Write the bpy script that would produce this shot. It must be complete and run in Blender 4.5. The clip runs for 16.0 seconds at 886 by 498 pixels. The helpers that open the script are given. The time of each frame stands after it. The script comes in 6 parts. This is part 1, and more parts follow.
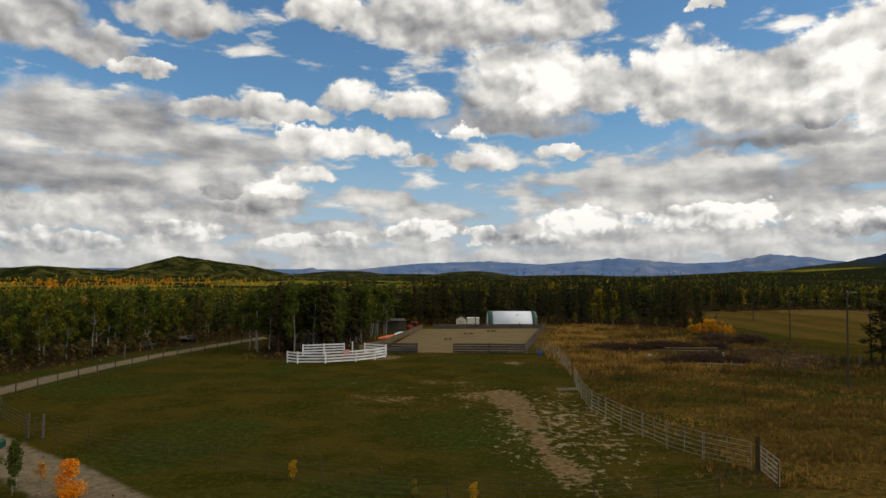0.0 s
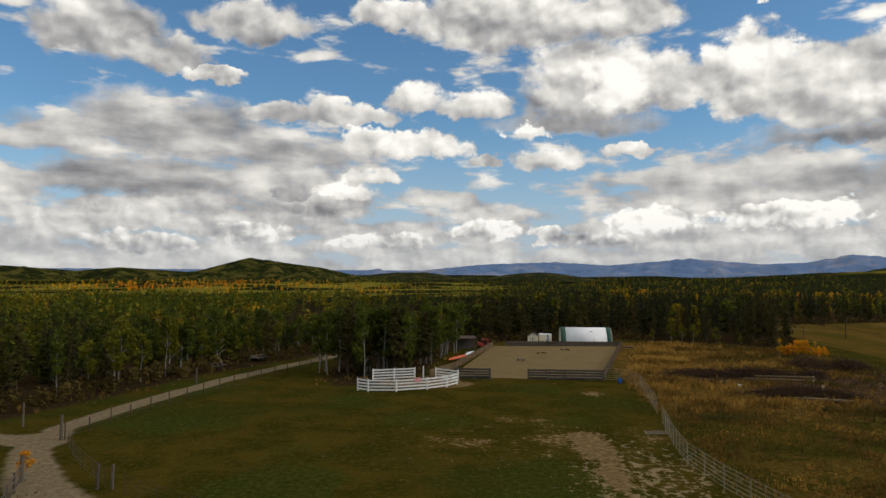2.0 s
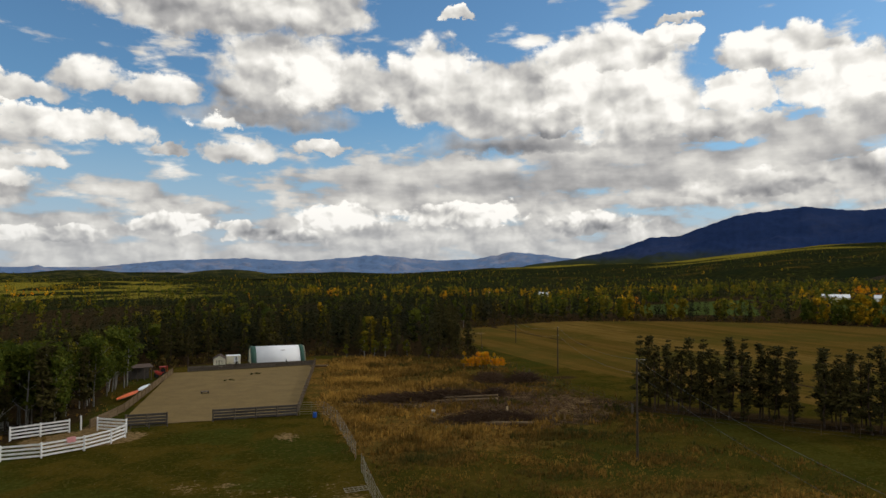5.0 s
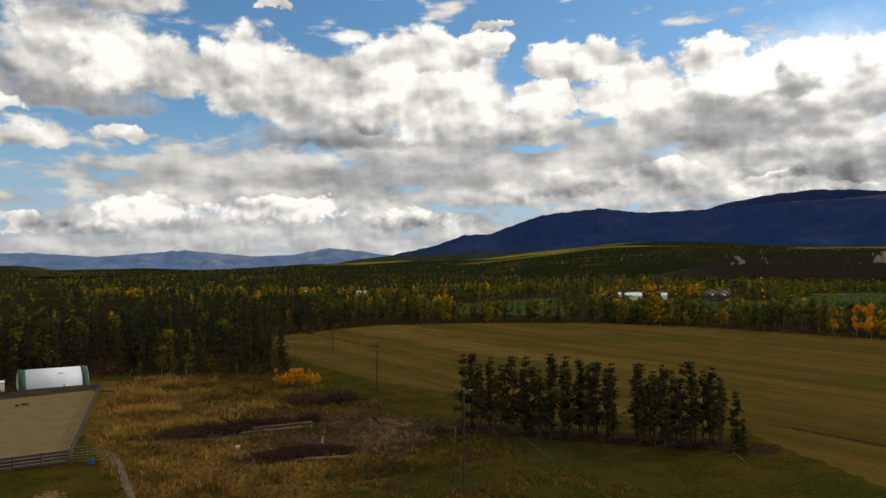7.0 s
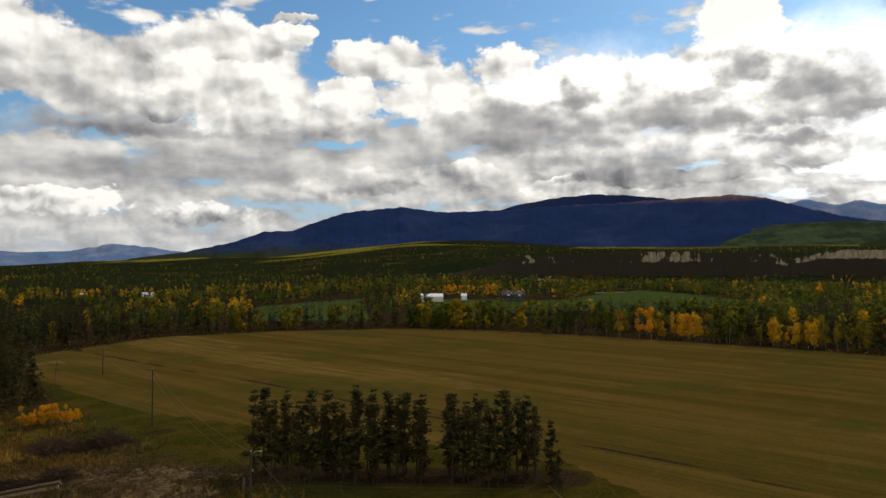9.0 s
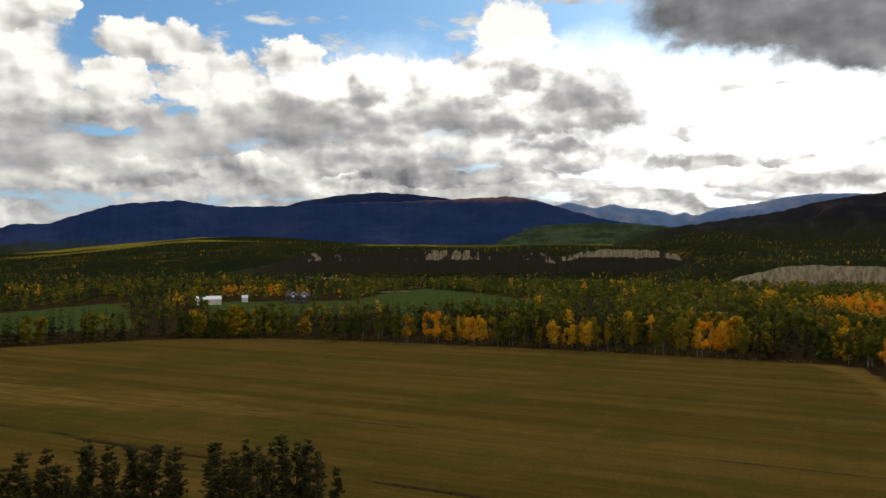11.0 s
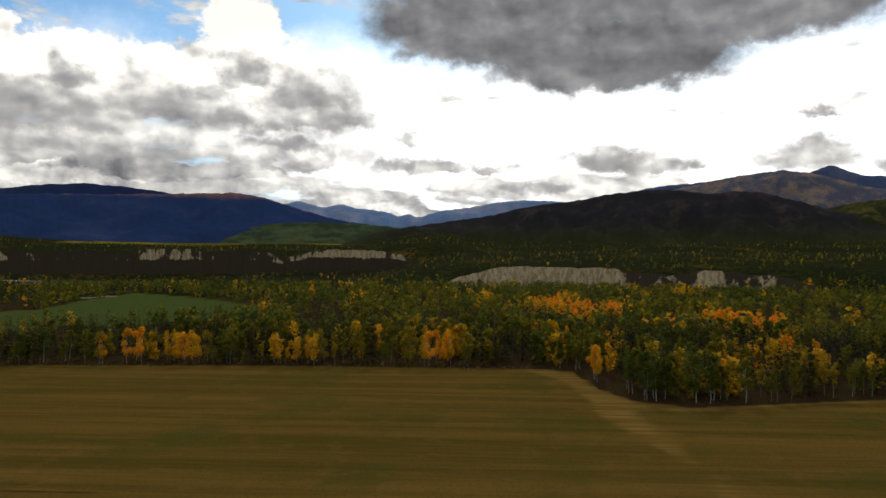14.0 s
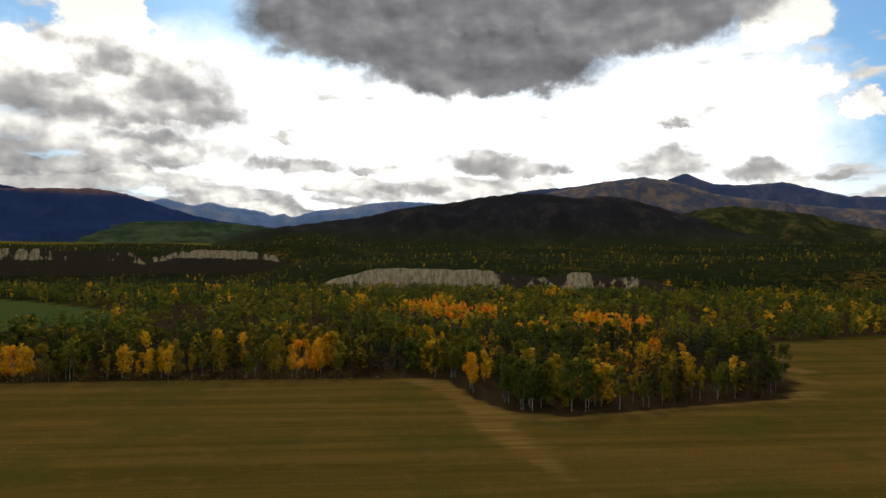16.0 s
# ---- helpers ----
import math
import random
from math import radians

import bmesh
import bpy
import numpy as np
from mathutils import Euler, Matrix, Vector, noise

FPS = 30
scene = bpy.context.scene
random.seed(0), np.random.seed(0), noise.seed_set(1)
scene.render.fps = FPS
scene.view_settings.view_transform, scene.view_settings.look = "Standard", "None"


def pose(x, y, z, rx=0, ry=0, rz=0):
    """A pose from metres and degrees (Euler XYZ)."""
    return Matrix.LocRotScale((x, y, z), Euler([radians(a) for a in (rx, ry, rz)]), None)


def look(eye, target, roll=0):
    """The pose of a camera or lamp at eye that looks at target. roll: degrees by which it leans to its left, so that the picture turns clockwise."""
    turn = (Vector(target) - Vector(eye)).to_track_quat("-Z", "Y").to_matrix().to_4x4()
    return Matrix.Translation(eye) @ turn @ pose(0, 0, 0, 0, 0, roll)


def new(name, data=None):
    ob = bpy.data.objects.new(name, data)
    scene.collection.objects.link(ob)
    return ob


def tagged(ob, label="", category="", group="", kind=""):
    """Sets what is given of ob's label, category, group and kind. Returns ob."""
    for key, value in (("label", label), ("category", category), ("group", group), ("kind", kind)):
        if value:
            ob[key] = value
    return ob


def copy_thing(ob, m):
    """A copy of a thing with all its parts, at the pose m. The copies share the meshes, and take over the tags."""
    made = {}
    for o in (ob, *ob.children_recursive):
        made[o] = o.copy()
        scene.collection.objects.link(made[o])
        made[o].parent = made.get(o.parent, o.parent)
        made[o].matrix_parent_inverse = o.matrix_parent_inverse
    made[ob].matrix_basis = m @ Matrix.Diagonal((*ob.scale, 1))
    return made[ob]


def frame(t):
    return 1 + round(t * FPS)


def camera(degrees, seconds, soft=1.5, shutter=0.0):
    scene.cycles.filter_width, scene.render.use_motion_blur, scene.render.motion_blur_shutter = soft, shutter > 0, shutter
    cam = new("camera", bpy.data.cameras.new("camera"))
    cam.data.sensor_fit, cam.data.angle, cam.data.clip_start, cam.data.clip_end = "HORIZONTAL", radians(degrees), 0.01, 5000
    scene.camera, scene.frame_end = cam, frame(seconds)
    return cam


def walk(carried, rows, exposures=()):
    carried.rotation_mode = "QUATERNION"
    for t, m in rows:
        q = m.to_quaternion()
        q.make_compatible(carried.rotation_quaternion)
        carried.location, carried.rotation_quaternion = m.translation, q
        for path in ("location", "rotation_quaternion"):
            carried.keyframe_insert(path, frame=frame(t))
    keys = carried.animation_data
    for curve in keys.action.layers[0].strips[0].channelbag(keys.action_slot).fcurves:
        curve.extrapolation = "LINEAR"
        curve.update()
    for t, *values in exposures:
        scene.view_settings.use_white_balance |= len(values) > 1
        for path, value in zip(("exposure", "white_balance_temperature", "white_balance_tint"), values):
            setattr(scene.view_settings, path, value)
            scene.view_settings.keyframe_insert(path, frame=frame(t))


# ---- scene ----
cam = camera(63.08, 16.0)


def view(x, y, z, turn, tilt, lean):
    """A pose of the drone: metres, then the compass turn, the tilt upwards and the lean in degrees."""
    return pose(x, y, z, 90 + tilt, 0, -turn) @ pose(0, 0, 0, 0, 0, lean)


PATH = [
    (0, view(0.00, 0.00, 10.50, -0.00, 2.04, 0.31)),
    (0.5, view(-0.29, 0.69, 11.19, -2.84, 2.04, 0.33)),
    (1, view(-0.58, 1.52, 11.92, -4.47, 2.03, 0.37)),
    (1.5, view(-0.88, 2.40, 12.65, -5.41, 2.03, 0.38)),
    (2, view(-1.12, 3.27, 13.34, -5.15, 2.05, 0.35)),
    (2.5, view(-1.31, 4.23, 14.01, -2.87, 2.07, 0.29)),
    (3, view(-1.49, 5.38, 14.66, 1.75, 2.07, 0.21)),
    (3.5, view(-1.55, 6.63, 15.29, 7.38, 2.05, 0.15)),
    (4, view(-1.33, 7.82, 15.91, 11.73, 1.95, 0.10)),
    (4.5, view(-1.05, 9.04, 16.47, 15.32, 1.86, 0.06)),
    (5, view(-0.71, 10.34, 17.07, 19.02, 1.77, 0.04)),
    (7.5, view(3.61, 18.79, 20.02, 37.27, 1.40, 0.07)),
    (8, view(5.13, 20.77, 20.66, 41.30, 1.36, 0.09)),
    (8.5, view(6.74, 22.62, 21.27, 45.16, 1.32, 0.09)),
    (9, view(8.54, 24.39, 21.88, 49.00, 1.25, 0.11)),
    (9.5, view(10.63, 26.02, 22.58, 53.30, 1.18, 0.15)),
    (12, view(22.52, 32.00, 24.65, 73.60, 0.98, 0.13)),
    (12.5, view(24.86, 32.36, 25.14, 77.42, 0.98, 0.14)),
    (13, view(27.16, 32.58, 25.56, 81.31, 0.98, 0.19)),
    (13.5, view(29.35, 32.76, 25.93, 84.35, 0.99, 0.23)),
    (14, view(31.38, 32.81, 26.28, 87.10, 1.01, 0.27)),
    (14.5, view(33.39, 32.72, 26.61, 90.08, 1.01, 0.33)),
    (15, view(35.47, 32.52, 26.92, 93.49, 1.03, 0.40)),
    (15.5, view(37.53, 32.25, 27.09, 95.49, 1.06, 0.41)),
    (16, view(39.57, 31.90, 27.18, 96.87, 1.13, 0.40)),
]
EXPOSURE = 0.0
walk(cam, PATH)
scene.view_settings.exposure = EXPOSURE

# ---- world: clouded autumn sky, sun behind the cloud ----
SUN_TURN, SUN_HEIGHT = 92, 34     # degrees east of the first view, degrees up


class Nodes:
    """A short way to write a node tree."""

    def __init__(self, tree):
        self.tree = tree

    def add(self, kind, inputs=(), out=0, **props):
        n = self.tree.nodes.new(kind)
        for k, v in props.items():
            setattr(n, k, v)
        for k, v in (inputs.items() if isinstance(inputs, dict) else enumerate(inputs)):
            if isinstance(v, bpy.types.NodeSocket):
                self.tree.links.new(v, n.inputs[k])
            elif v is not None:
                n.inputs[k].default_value = v
        return n.outputs[out]

    def math(self, op, a, b=None, c=None, clamp=False):
        return self.add("ShaderNodeMath", [v for v in (a, b, c) if v is not None], operation=op, use_clamp=clamp)

    def ramp(self, v, a, b, lo=0.0, hi=1.0):
        n = self.tree.nodes.new("ShaderNodeMapRange")
        n.interpolation_type = "SMOOTHSTEP"
        for k, x in enumerate((v, a, b, lo, hi)):
            if isinstance(x, bpy.types.NodeSocket):
                self.tree.links.new(x, n.inputs[k])
            else:
                n.inputs[k].default_value = x
        return n.outputs[0]

    def mix(self, f, a, b):
        n = self.tree.nodes.new("ShaderNodeMix")
        n.data_type = "RGBA"
        for k, x in ((0, f), (6, a), (7, b)):
            if isinstance(x, bpy.types.NodeSocket):
                self.tree.links.new(x, n.inputs[k])
            else:
                n.inputs[k].default_value = (*x, 1) if isinstance(x, (tuple, list)) else x
        return n.outputs[2]

    def noise(self, vector, scale, detail=4.0, rough=0.5, lac=2.0, distort=0.0):
        return self.add("ShaderNodeTexNoise", {"Vector": vector, "Scale": scale, "Detail": detail, "Roughness": rough,
                                               "Lacunarity": lac, "Distortion": distort})


world = bpy.data.worlds.new("autumn_sky")
scene.world = world
world.use_nodes = True
N = Nodes(world.node_tree)
world.node_tree.nodes.clear()
way = N.add("ShaderNodeTexCoord", out=0)
sep = world.node_tree.nodes.new("ShaderNodeSeparateXYZ")
world.node_tree.links.new(way, sep.inputs[0])
dx, dy, dz = sep.outputs
sky = N.add("ShaderNodeTexSky", sky_type="NISHITA", sun_disc=False, sun_elevation=radians(SUN_HEIGHT),
            sun_rotation=radians(SUN_TURN), air_density=1.0, dust_density=0.6, ozone_density=2.0)
elev = N.math("MULTIPLY", N.math("ARCSINE", dz), 180 / math.pi)
azim = N.math("MULTIPLY", N.math("ARCTAN2", dx, dy), 180 / math.pi)
low = N.ramp(elev, 7.5, 4.0)
spread = N.ramp(elev, 1.0, 13.0, 0.55, 1.0)


def spot(over=0.0, up=0.0, flat=1.0):
    """The line of sight as turn and height in degrees, moved a little."""
    return N.add("ShaderNodeCombineXYZ", [N.math("ADD", azim, over), N.math("MULTIPLY_ADD", elev, flat, up * flat), 0.0])


def flat_noise(p, scale, detail, rough, out=0):
    return N.add("ShaderNodeTexNoise", {"Vector": p, "Scale": scale, "Detail": detail, "Roughness": rough}, out=out, noise_dimensions="2D")


def puffs(over=0.0, up=0.0):
    """Rounded heads of cloud, small near the horizon: 0 in the middle of a head, larger in the creases."""
    p = spot(over, up, 1.15)
    bend = N.add("ShaderNodeVectorMath", [flat_noise(p, 0.55, 2, 0.5, 1), (1.7, 1.3, 0.0), p], operation="MULTIPLY_ADD")
    big = N.add("ShaderNodeTexVoronoi", {"Vector": bend, "Scale": 0.40, "Smoothness": 0.7, "Detail": 2.0, "Roughness": 0.42, "Lacunarity": 2.3},
                feature="SMOOTH_F1", voronoi_dimensions="2D", normalize=True)
    small = N.add("ShaderNodeTexVoronoi", {"Vector": bend, "Scale": 1.0, "Smoothness": 0.7, "Detail": 1.0, "Roughness": 0.42, "Lacunarity": 2.2},
                  feature="SMOOTH_F1", voronoi_dimensions="2D", normalize=True)
    return N.add("ShaderNodeMix", {0: low, 2: big, 3: small})


head = puffs()
head_lit = puffs(0.35, 0.45)
body = flat_noise(spot(flat=1.5), 0.22, 6, 0.56)
mass = flat_noise(spot(flat=1.5), 0.26, 2.5, 0.5)
mass_lit = flat_noise(spot(0.9, 1.1, 1.5), 0.26, 2.5, 0.5)
wisp = flat_noise(spot(flat=3.4), 0.17, 7, 0.52)
relief = N.math("ADD", N.math("MULTIPLY", N.math("SUBTRACT", head_lit, head), 0.62), N.math("MULTIPLY", N.math("SUBTRACT", mass, mass_lit), 1.0))
crease = N.math("MULTIPLY", N.math("SUBTRACT", 0.36, head), 0.30)
edge = N.math("MULTIPLY", N.math("ADD", N.math("MULTIPLY", N.math("SUBTRACT", head, 0.34), 2.0), N.math("MULTIPLY", N.math("SUBTRACT", 0.5, body), 2.6)), spread)
fray = flat_noise(spot(flat=1.3), 0.35, 7, 0.6, 1)
fray_sep = world.node_tree.nodes.new("ShaderNodeSeparateXYZ")
world.node_tree.links.new(fray, fray_sep.inputs[0])
azim_f = N.math("MULTIPLY_ADD", N.math("MULTIPLY", N.math("SUBTRACT", fray_sep.outputs[0], 0.5), spread), 4.2, azim)
elev_f = N.math("MULTIPLY_ADD", N.math("MULTIPLY", N.math("SUBTRACT", fray_sep.outputs[1], 0.5), spread), 2.6, elev)


def oval(a, e, wa, we):
    u = N.math("MULTIPLY_ADD", azim_f, 1 / wa, -a / wa)
    v = N.math("MULTIPLY_ADD", elev_f, 1 / we, -e / we)
    return u, v


def region(rows):
    """The sum of soft ovals: turn, height, half width, half height, weight."""
    s = None
    for a, e, wa, we, weight in rows:
        u, v = oval(a, e, wa, we)
        b = N.ramp(N.math("MULTIPLY_ADD", u, u, N.math("MULTIPLY", v, v)), 0.2, 1.7, weight, 0.0)
        s = b if s is None else N.math("ADD", s, b)
    return N.math("MINIMUM", s, 1.0)


def cloud_group():
    """One heap of cloud laid over those behind it, as a node group. Its base is flatter than its head."""
    tree = bpy.data.node_groups.new("cloud_heap", "ShaderNodeTree")
    for name in ("sight", "middle", "size"):
        tree.interface.new_socket(name, in_out="INPUT", socket_type="NodeSocketVector")
    for name in ("lump", "streak", "cover", "shade", "rise", "lumps", "streaks", "tone", "outer", "inner"):
        tree.interface.new_socket(name, in_out="INPUT", socket_type="NodeSocketFloat")
    tree.interface.new_socket("sight", in_out="OUTPUT", socket_type="NodeSocketVector")
    for name in ("cover", "shade"):
        tree.interface.new_socket(name, in_out="OUTPUT", socket_type="NodeSocketFloat")
    g = Nodes(tree)
    ins = tree.nodes.new("NodeGroupInput").outputs
    outs = tree.nodes.new("NodeGroupOutput").inputs
    off = tree.nodes.new("ShaderNodeSeparateXYZ")
    tree.links.new(g.add("ShaderNodeVectorMath", [g.add("ShaderNodeVectorMath", [ins["sight"], ins["middle"]], operation="SUBTRACT"), ins["size"]], operation="MULTIPLY"), off.inputs[0])
    u, v, bumps = off.outputs
    under = g.math("MULTIPLY_ADD", g.math("MINIMUM", v, 0.0), 0.55, v)
    d = g.math("ADD", g.math("MULTIPLY_ADD", u, u, g.math("MULTIPLY", under, under)), bumps)
    there = g.ramp(d, ins["outer"], ins["inner"])
    own = g.math("MULTIPLY_ADD", g.math("MAXIMUM", v, -1.0), ins["rise"], ins["tone"])
    own = g.math("MULTIPLY_ADD", ins["lump"], ins["lumps"], g.math("MULTIPLY_ADD", ins["streak"], ins["streaks"], own))
    cover = g.math("MAXIMUM", ins["cover"], there)
    shade = g.add("ShaderNodeMix", {0: there, 2: ins["shade"], 3: own})
    # the next heap is worked out only after this one, which keeps the sky light on memory
    after = g.math("SUBTRACT", g.math("MINIMUM", shade, 0.0), 900.0)
    tree.links.new(g.add("ShaderNodeVectorMath", [ins["sight"], g.add("ShaderNodeCombineXYZ", [after, after, after])], operation="MAXIMUM"), outs["sight"])
    tree.links.new(cover, outs["cover"])
    tree.links.new(shade, outs["shade"])
    return tree


def clouds(rows, cover, shade, soft=0.30, rise=0.26, lumps=1.0, streaks=0.0, ragged=1.0):
    """Lays heaps of cloud over those behind: turn, height, half width, half height in degrees, and tone from dark to sunlit."""
    global sight
    for a, e, wa, we, tone in rows:
        n = world.node_tree.nodes.new("ShaderNodeGroup")
        n.node_tree = CLOUD
        k = ragged * min(1.3, 1.35 / math.sqrt(we * min(wa, 2 * we)))
        for name, value in (("middle", (a, e, 0)), ("size", (1 / wa, 1 / we, k)), ("rise", rise), ("lumps", lumps), ("streaks", streaks), ("tone", tone), ("outer", 1.08 + 0.5 * soft), ("inner", 1.08 - soft)):
            n.inputs[name].default_value = value
        for name, socket in (("sight", sight), ("lump", relief_all), ("streak", streak_tone), ("cover", cover), ("shade", shade)):
            world.node_tree.links.new(socket, n.inputs[name])
        sight, cover, shade = n.outputs
    return cover, shade


CLOUD = cloud_group()
sight = N.add("ShaderNodeCombineXYZ", [azim_f, elev_f, edge])
relief_all = N.math("ADD", relief, crease)
streak_tone = N.math("SUBTRACT", wisp, 0.5)
# turn, height, half width, half height, tone
HORIZON = [(-28, 2.2, 3.6, 1.0, 0.66), (-20, 3.0, 3.5, 0.8, 0.6), (-10.4, 2.5, 4.0, 0.7, 0.70), (-2.0, 3.4, 2.8, 1.1, 0.82), (2.7, 3.5, 1.9, 0.7, 0.84), (6, 2.6, 4, 0.7, 0.6), (10.9, 4.0, 3.4, 1.3, 0.82),
           (20.5, 4.2, 4.6, 1.15, 0.80), (23.6, 4.8, 1.9, 0.9, 0.86), (31, 3.6, 4.0, 1.0, 0.62), (42, 6.2, 5.0, 1.2, 0.66), (51, 6.8, 6.0, 1.2, 0.60), (60, 6.0, 5, 0.9, 0.7), (66, 6.6, 6.5, 1.1, 0.42)]
WEST = [(-26, 10.6, 9.0, 2.6, 0.47), (-17, 9.2, 5.6, 1.7, 0.54), (-28, 6.9, 7.0, 2.0, 0.43), (-31, 17.0, 4.6, 2.8, 0.48), (-25.9, 15.6, 2.6, 1.5, 0.47), (-19.6, 18.6, 4.6, 1.8, 0.55), (-23, 14.6, 1.8, 0.45, 0.55),
        (-14.5, 12.3, 6.5, 1.0, 0.58), (-7.4, 13.4, 2.4, 1.7, 0.68), (-2.9, 13.1, 4.0, 1.2, 0.66), (-14.2, 5.6, 3.6, 1.9, 0.50), (-13, 6.6, 2.2, 1.0, 0.86), (-17.3, 6.1, 1.5, 0.7, 0.34), (-10.4, 7.5, 2.2, 0.8, 0.72),
        (-8.3, 10.0, 4.2, 1.0, 0.74), (-12.1, 10.6, 1.1, 1.2, 0.80), (-8.6, 10.4, 1.6, 0.9, 0.86)]
NORTH = [(-8.3, 19.7, 4.0, 1.4, 0.60), (-0.2, 19.2, 8.0, 2.8, 0.58), (9, 19.5, 4, 3.0, 0.62), (6.6, 14.2, 5.4, 4.0, 0.55), (12.4, 14.2, 2.8, 2.7, 0.64), (5.2, 11.6, 6.2, 1.2, 0.36), (8.4, 14.4, 2.4, 3.0, 1.00),
         (3.4, 8.9, 3.0, 1.2, 0.70), (-1.8, 9.2, 1.9, 0.6, 0.48), (9.2, 9.6, 1.7, 0.7, 0.72), (1.8, 11.0, 1.8, 0.8, 0.76), (20.4, 19.7, 1.2, 0.5, 0.72)]
NORTHEAST = [(20, 7.2, 10.5, 1.7, 0.52), (32, 7.4, 10.0, 1.9, 0.50), (31, 15.2, 4.5, 3.4, 0.66), (18.0, 14.0, 3.6, 3.8, 0.74), (23.7, 12.6, 6.2, 3.6, 0.62), (24.5, 9.8, 6.6, 1.1, 0.40), (33.0, 12.8, 6.4, 4.2, 0.84),
             (32.2, 16.6, 5.0, 1.8, 0.80), (36.4, 17.4, 1.7, 1.1, 0.84), (43.8, 15.6, 4.8, 1.7, 0.78), (41.1, 12.6, 3.0, 1.8, 0.86), (48.6, 12.6, 4.2, 2.7, 0.86), (40.7, 10.6, 3.6, 1.4, 0.60), (28.5, 11.2, 2.2, 1.0, 0.52), (37.4, 18.6, 1.5, 0.42, 0.76)]
EAST = [(52, 11.4, 6.0, 3.0, 0.86), (53.4, 15.2, 2.6, 1.8, 0.94), (60.5, 12.8, 8.6, 3.3, 0.98), (72, 12.4, 7.0, 4.6, 1.08), (71.4, 16.6, 3.4, 3.2, 1.05), (62, 8.8, 11, 1.9, 0.62), (57, 10.6, 9, 2.2, 0.61), (68, 11.4, 6.5, 2.5, 0.60), (77, 11.6, 4.6, 3.4, 0.58), (75, 8.2, 6.5, 1.5, 0.62)]
EAST_SHADE = [(47.5, 9.6, 4.6, 1.6, 0.57), (55.5, 9.9, 7.6, 1.6, 0.41),
        (53, 11.6, 3.2, 1.2, 0.49), (59.3, 12.9, 2.0, 1.1, 0.49), (67.0, 11.4, 4.2, 1.7, 0.46), (71.4, 13.9, 1.9, 1.5, 0.49), (76.4, 12.2, 3.6, 2.9, 0.46), (78, 10.8, 4.4, 0.9, 0.46), (75.2, 9.0, 2.8, 0.8, 0.47), (75.8, 7.4, 3.2, 0.6, 0.49), (70, 6.8, 3.6, 0.7, 0.57)]
SOUTHEAST = [(71.5, 5.7, 4.4, 0.6, 0.56), (85.3, 7.3, 3.8, 0.85, 0.50), (84.2, 9.8, 0.7, 0.5, 0.54), (90.9, 7.4, 1.9, 0.4, 0.56), (94.4, 5.7, 3.2, 0.5, 0.58), (100.2, 7.7, 3.8, 1.2, 0.50), (103.5, 7.2, 3.0, 0.7, 0.56), (115, 10.5, 1.7, 0.5, 0.44),
             (114.5, 7.3, 3.0, 1.4, 0.52), (120.4, 6.8, 2.9, 1.0, 0.52), (125.5, 6.4, 1.0, 0.4, 0.56), (123.4, 12.5, 2.6, 2.0, 1.05), (127.3, 11.0, 1.5, 1.4, 1.05), (122.3, 16.9, 3.4, 2.4, 1.05)]
DARK = [(100, 24.5, 20, 8.0, 0.22), (91, 18.2, 10.5, 4.6, 0.20), (110.5, 18.8, 11.5, 4.8, 0.24), (100.2, 15.1, 9.8, 3.6, 0.20), (101, 20.0, 12, 3.5, 0.20)]
GLARE = [(92, 9, 20, 6.5, 1.0), (77, 11.5, 9, 5.5, 0.8), (116, 10.5, 10, 6.5, 0.9), (61, 11.5, 8, 5, 0.45), (106, 4, 30, 4, 0.6)]
SHEETS = [(-24, 8.6, 16, 3.6, 0.75), (22, 7.4, 17, 2.6, 0.7), (46, 8.2, 14, 2.8, 0.8), (37, 9.4, 11, 2.2, 0.8), (-31, 17, 7, 3.0, 0.3), (2, 18.5, 9, 3.5, 0.35), (62, 8, 12, 3.5, 0.8)]

glare_amount = region(GLARE)
# thin streaks and sheets lie behind the heaps, a milky bank along the horizon, and an even broken sky outside the valley's view
bank = N.ramp(elev, 9.0, 3.0, 0.0, 0.85)
streak = N.math("ADD", wisp, N.math("ADD", N.math("MULTIPLY", region(SHEETS), 0.30), N.math("MULTIPLY", bank, 0.36)))
cover = N.ramp(streak, 0.58, 0.74)
shade = N.math("MULTIPLY_ADD", N.math("SUBTRACT", wisp, 0.5), 0.7, N.math("MULTIPLY_ADD", relief, 0.5, 0.60))
away = N.math("MAXIMUM", N.ramp(N.math("ABSOLUTE", N.math("SUBTRACT", azim, 47.0)), 84.0, 92.0), N.ramp(elev, 22.0, 26.0))
dome = N.noise(way, 3.4, 7, 0.55)
cover = N.math("MAXIMUM", cover, N.math("MULTIPLY", away, N.ramp(dome, 0.40, 0.50)))
# unseen cloud beyond the view is brightened to lift light on the ground
shade = N.math("MULTIPLY_ADD", away, 0.14, shade)
cover, shade = clouds(HORIZON, cover, shade, 0.35, 0.20)
cover, shade = clouds(WEST[:3], cover, shade, 0.8, 0.12, 0.30, 0.9)
cover, shade = clouds(WEST[3:], cover, shade, 0.55, 0.18, 0.70)
cover, shade = clouds(NORTH[:5], cover, shade, 0.42, 0.20, 0.8)
cover, shade = clouds(NORTH[5:6], cover, shade, 1.0, 0.20, 0.5, 0.2, 0.5)
cover, shade = clouds(NORTH[6:7], cover, shade, 1.0, 0.10, 0.5, 0.0, 0.6)
cover, shade = clouds(NORTH[7:], cover, shade, 0.5, 0.20, 0.8)
cover, shade = clouds(NORTHEAST[:2], cover, shade, 1.0, 0.10, 0.4, 0.6)
cover, shade = clouds(NORTHEAST[2:5], cover, shade, 0.32, 0.20, 0.85)
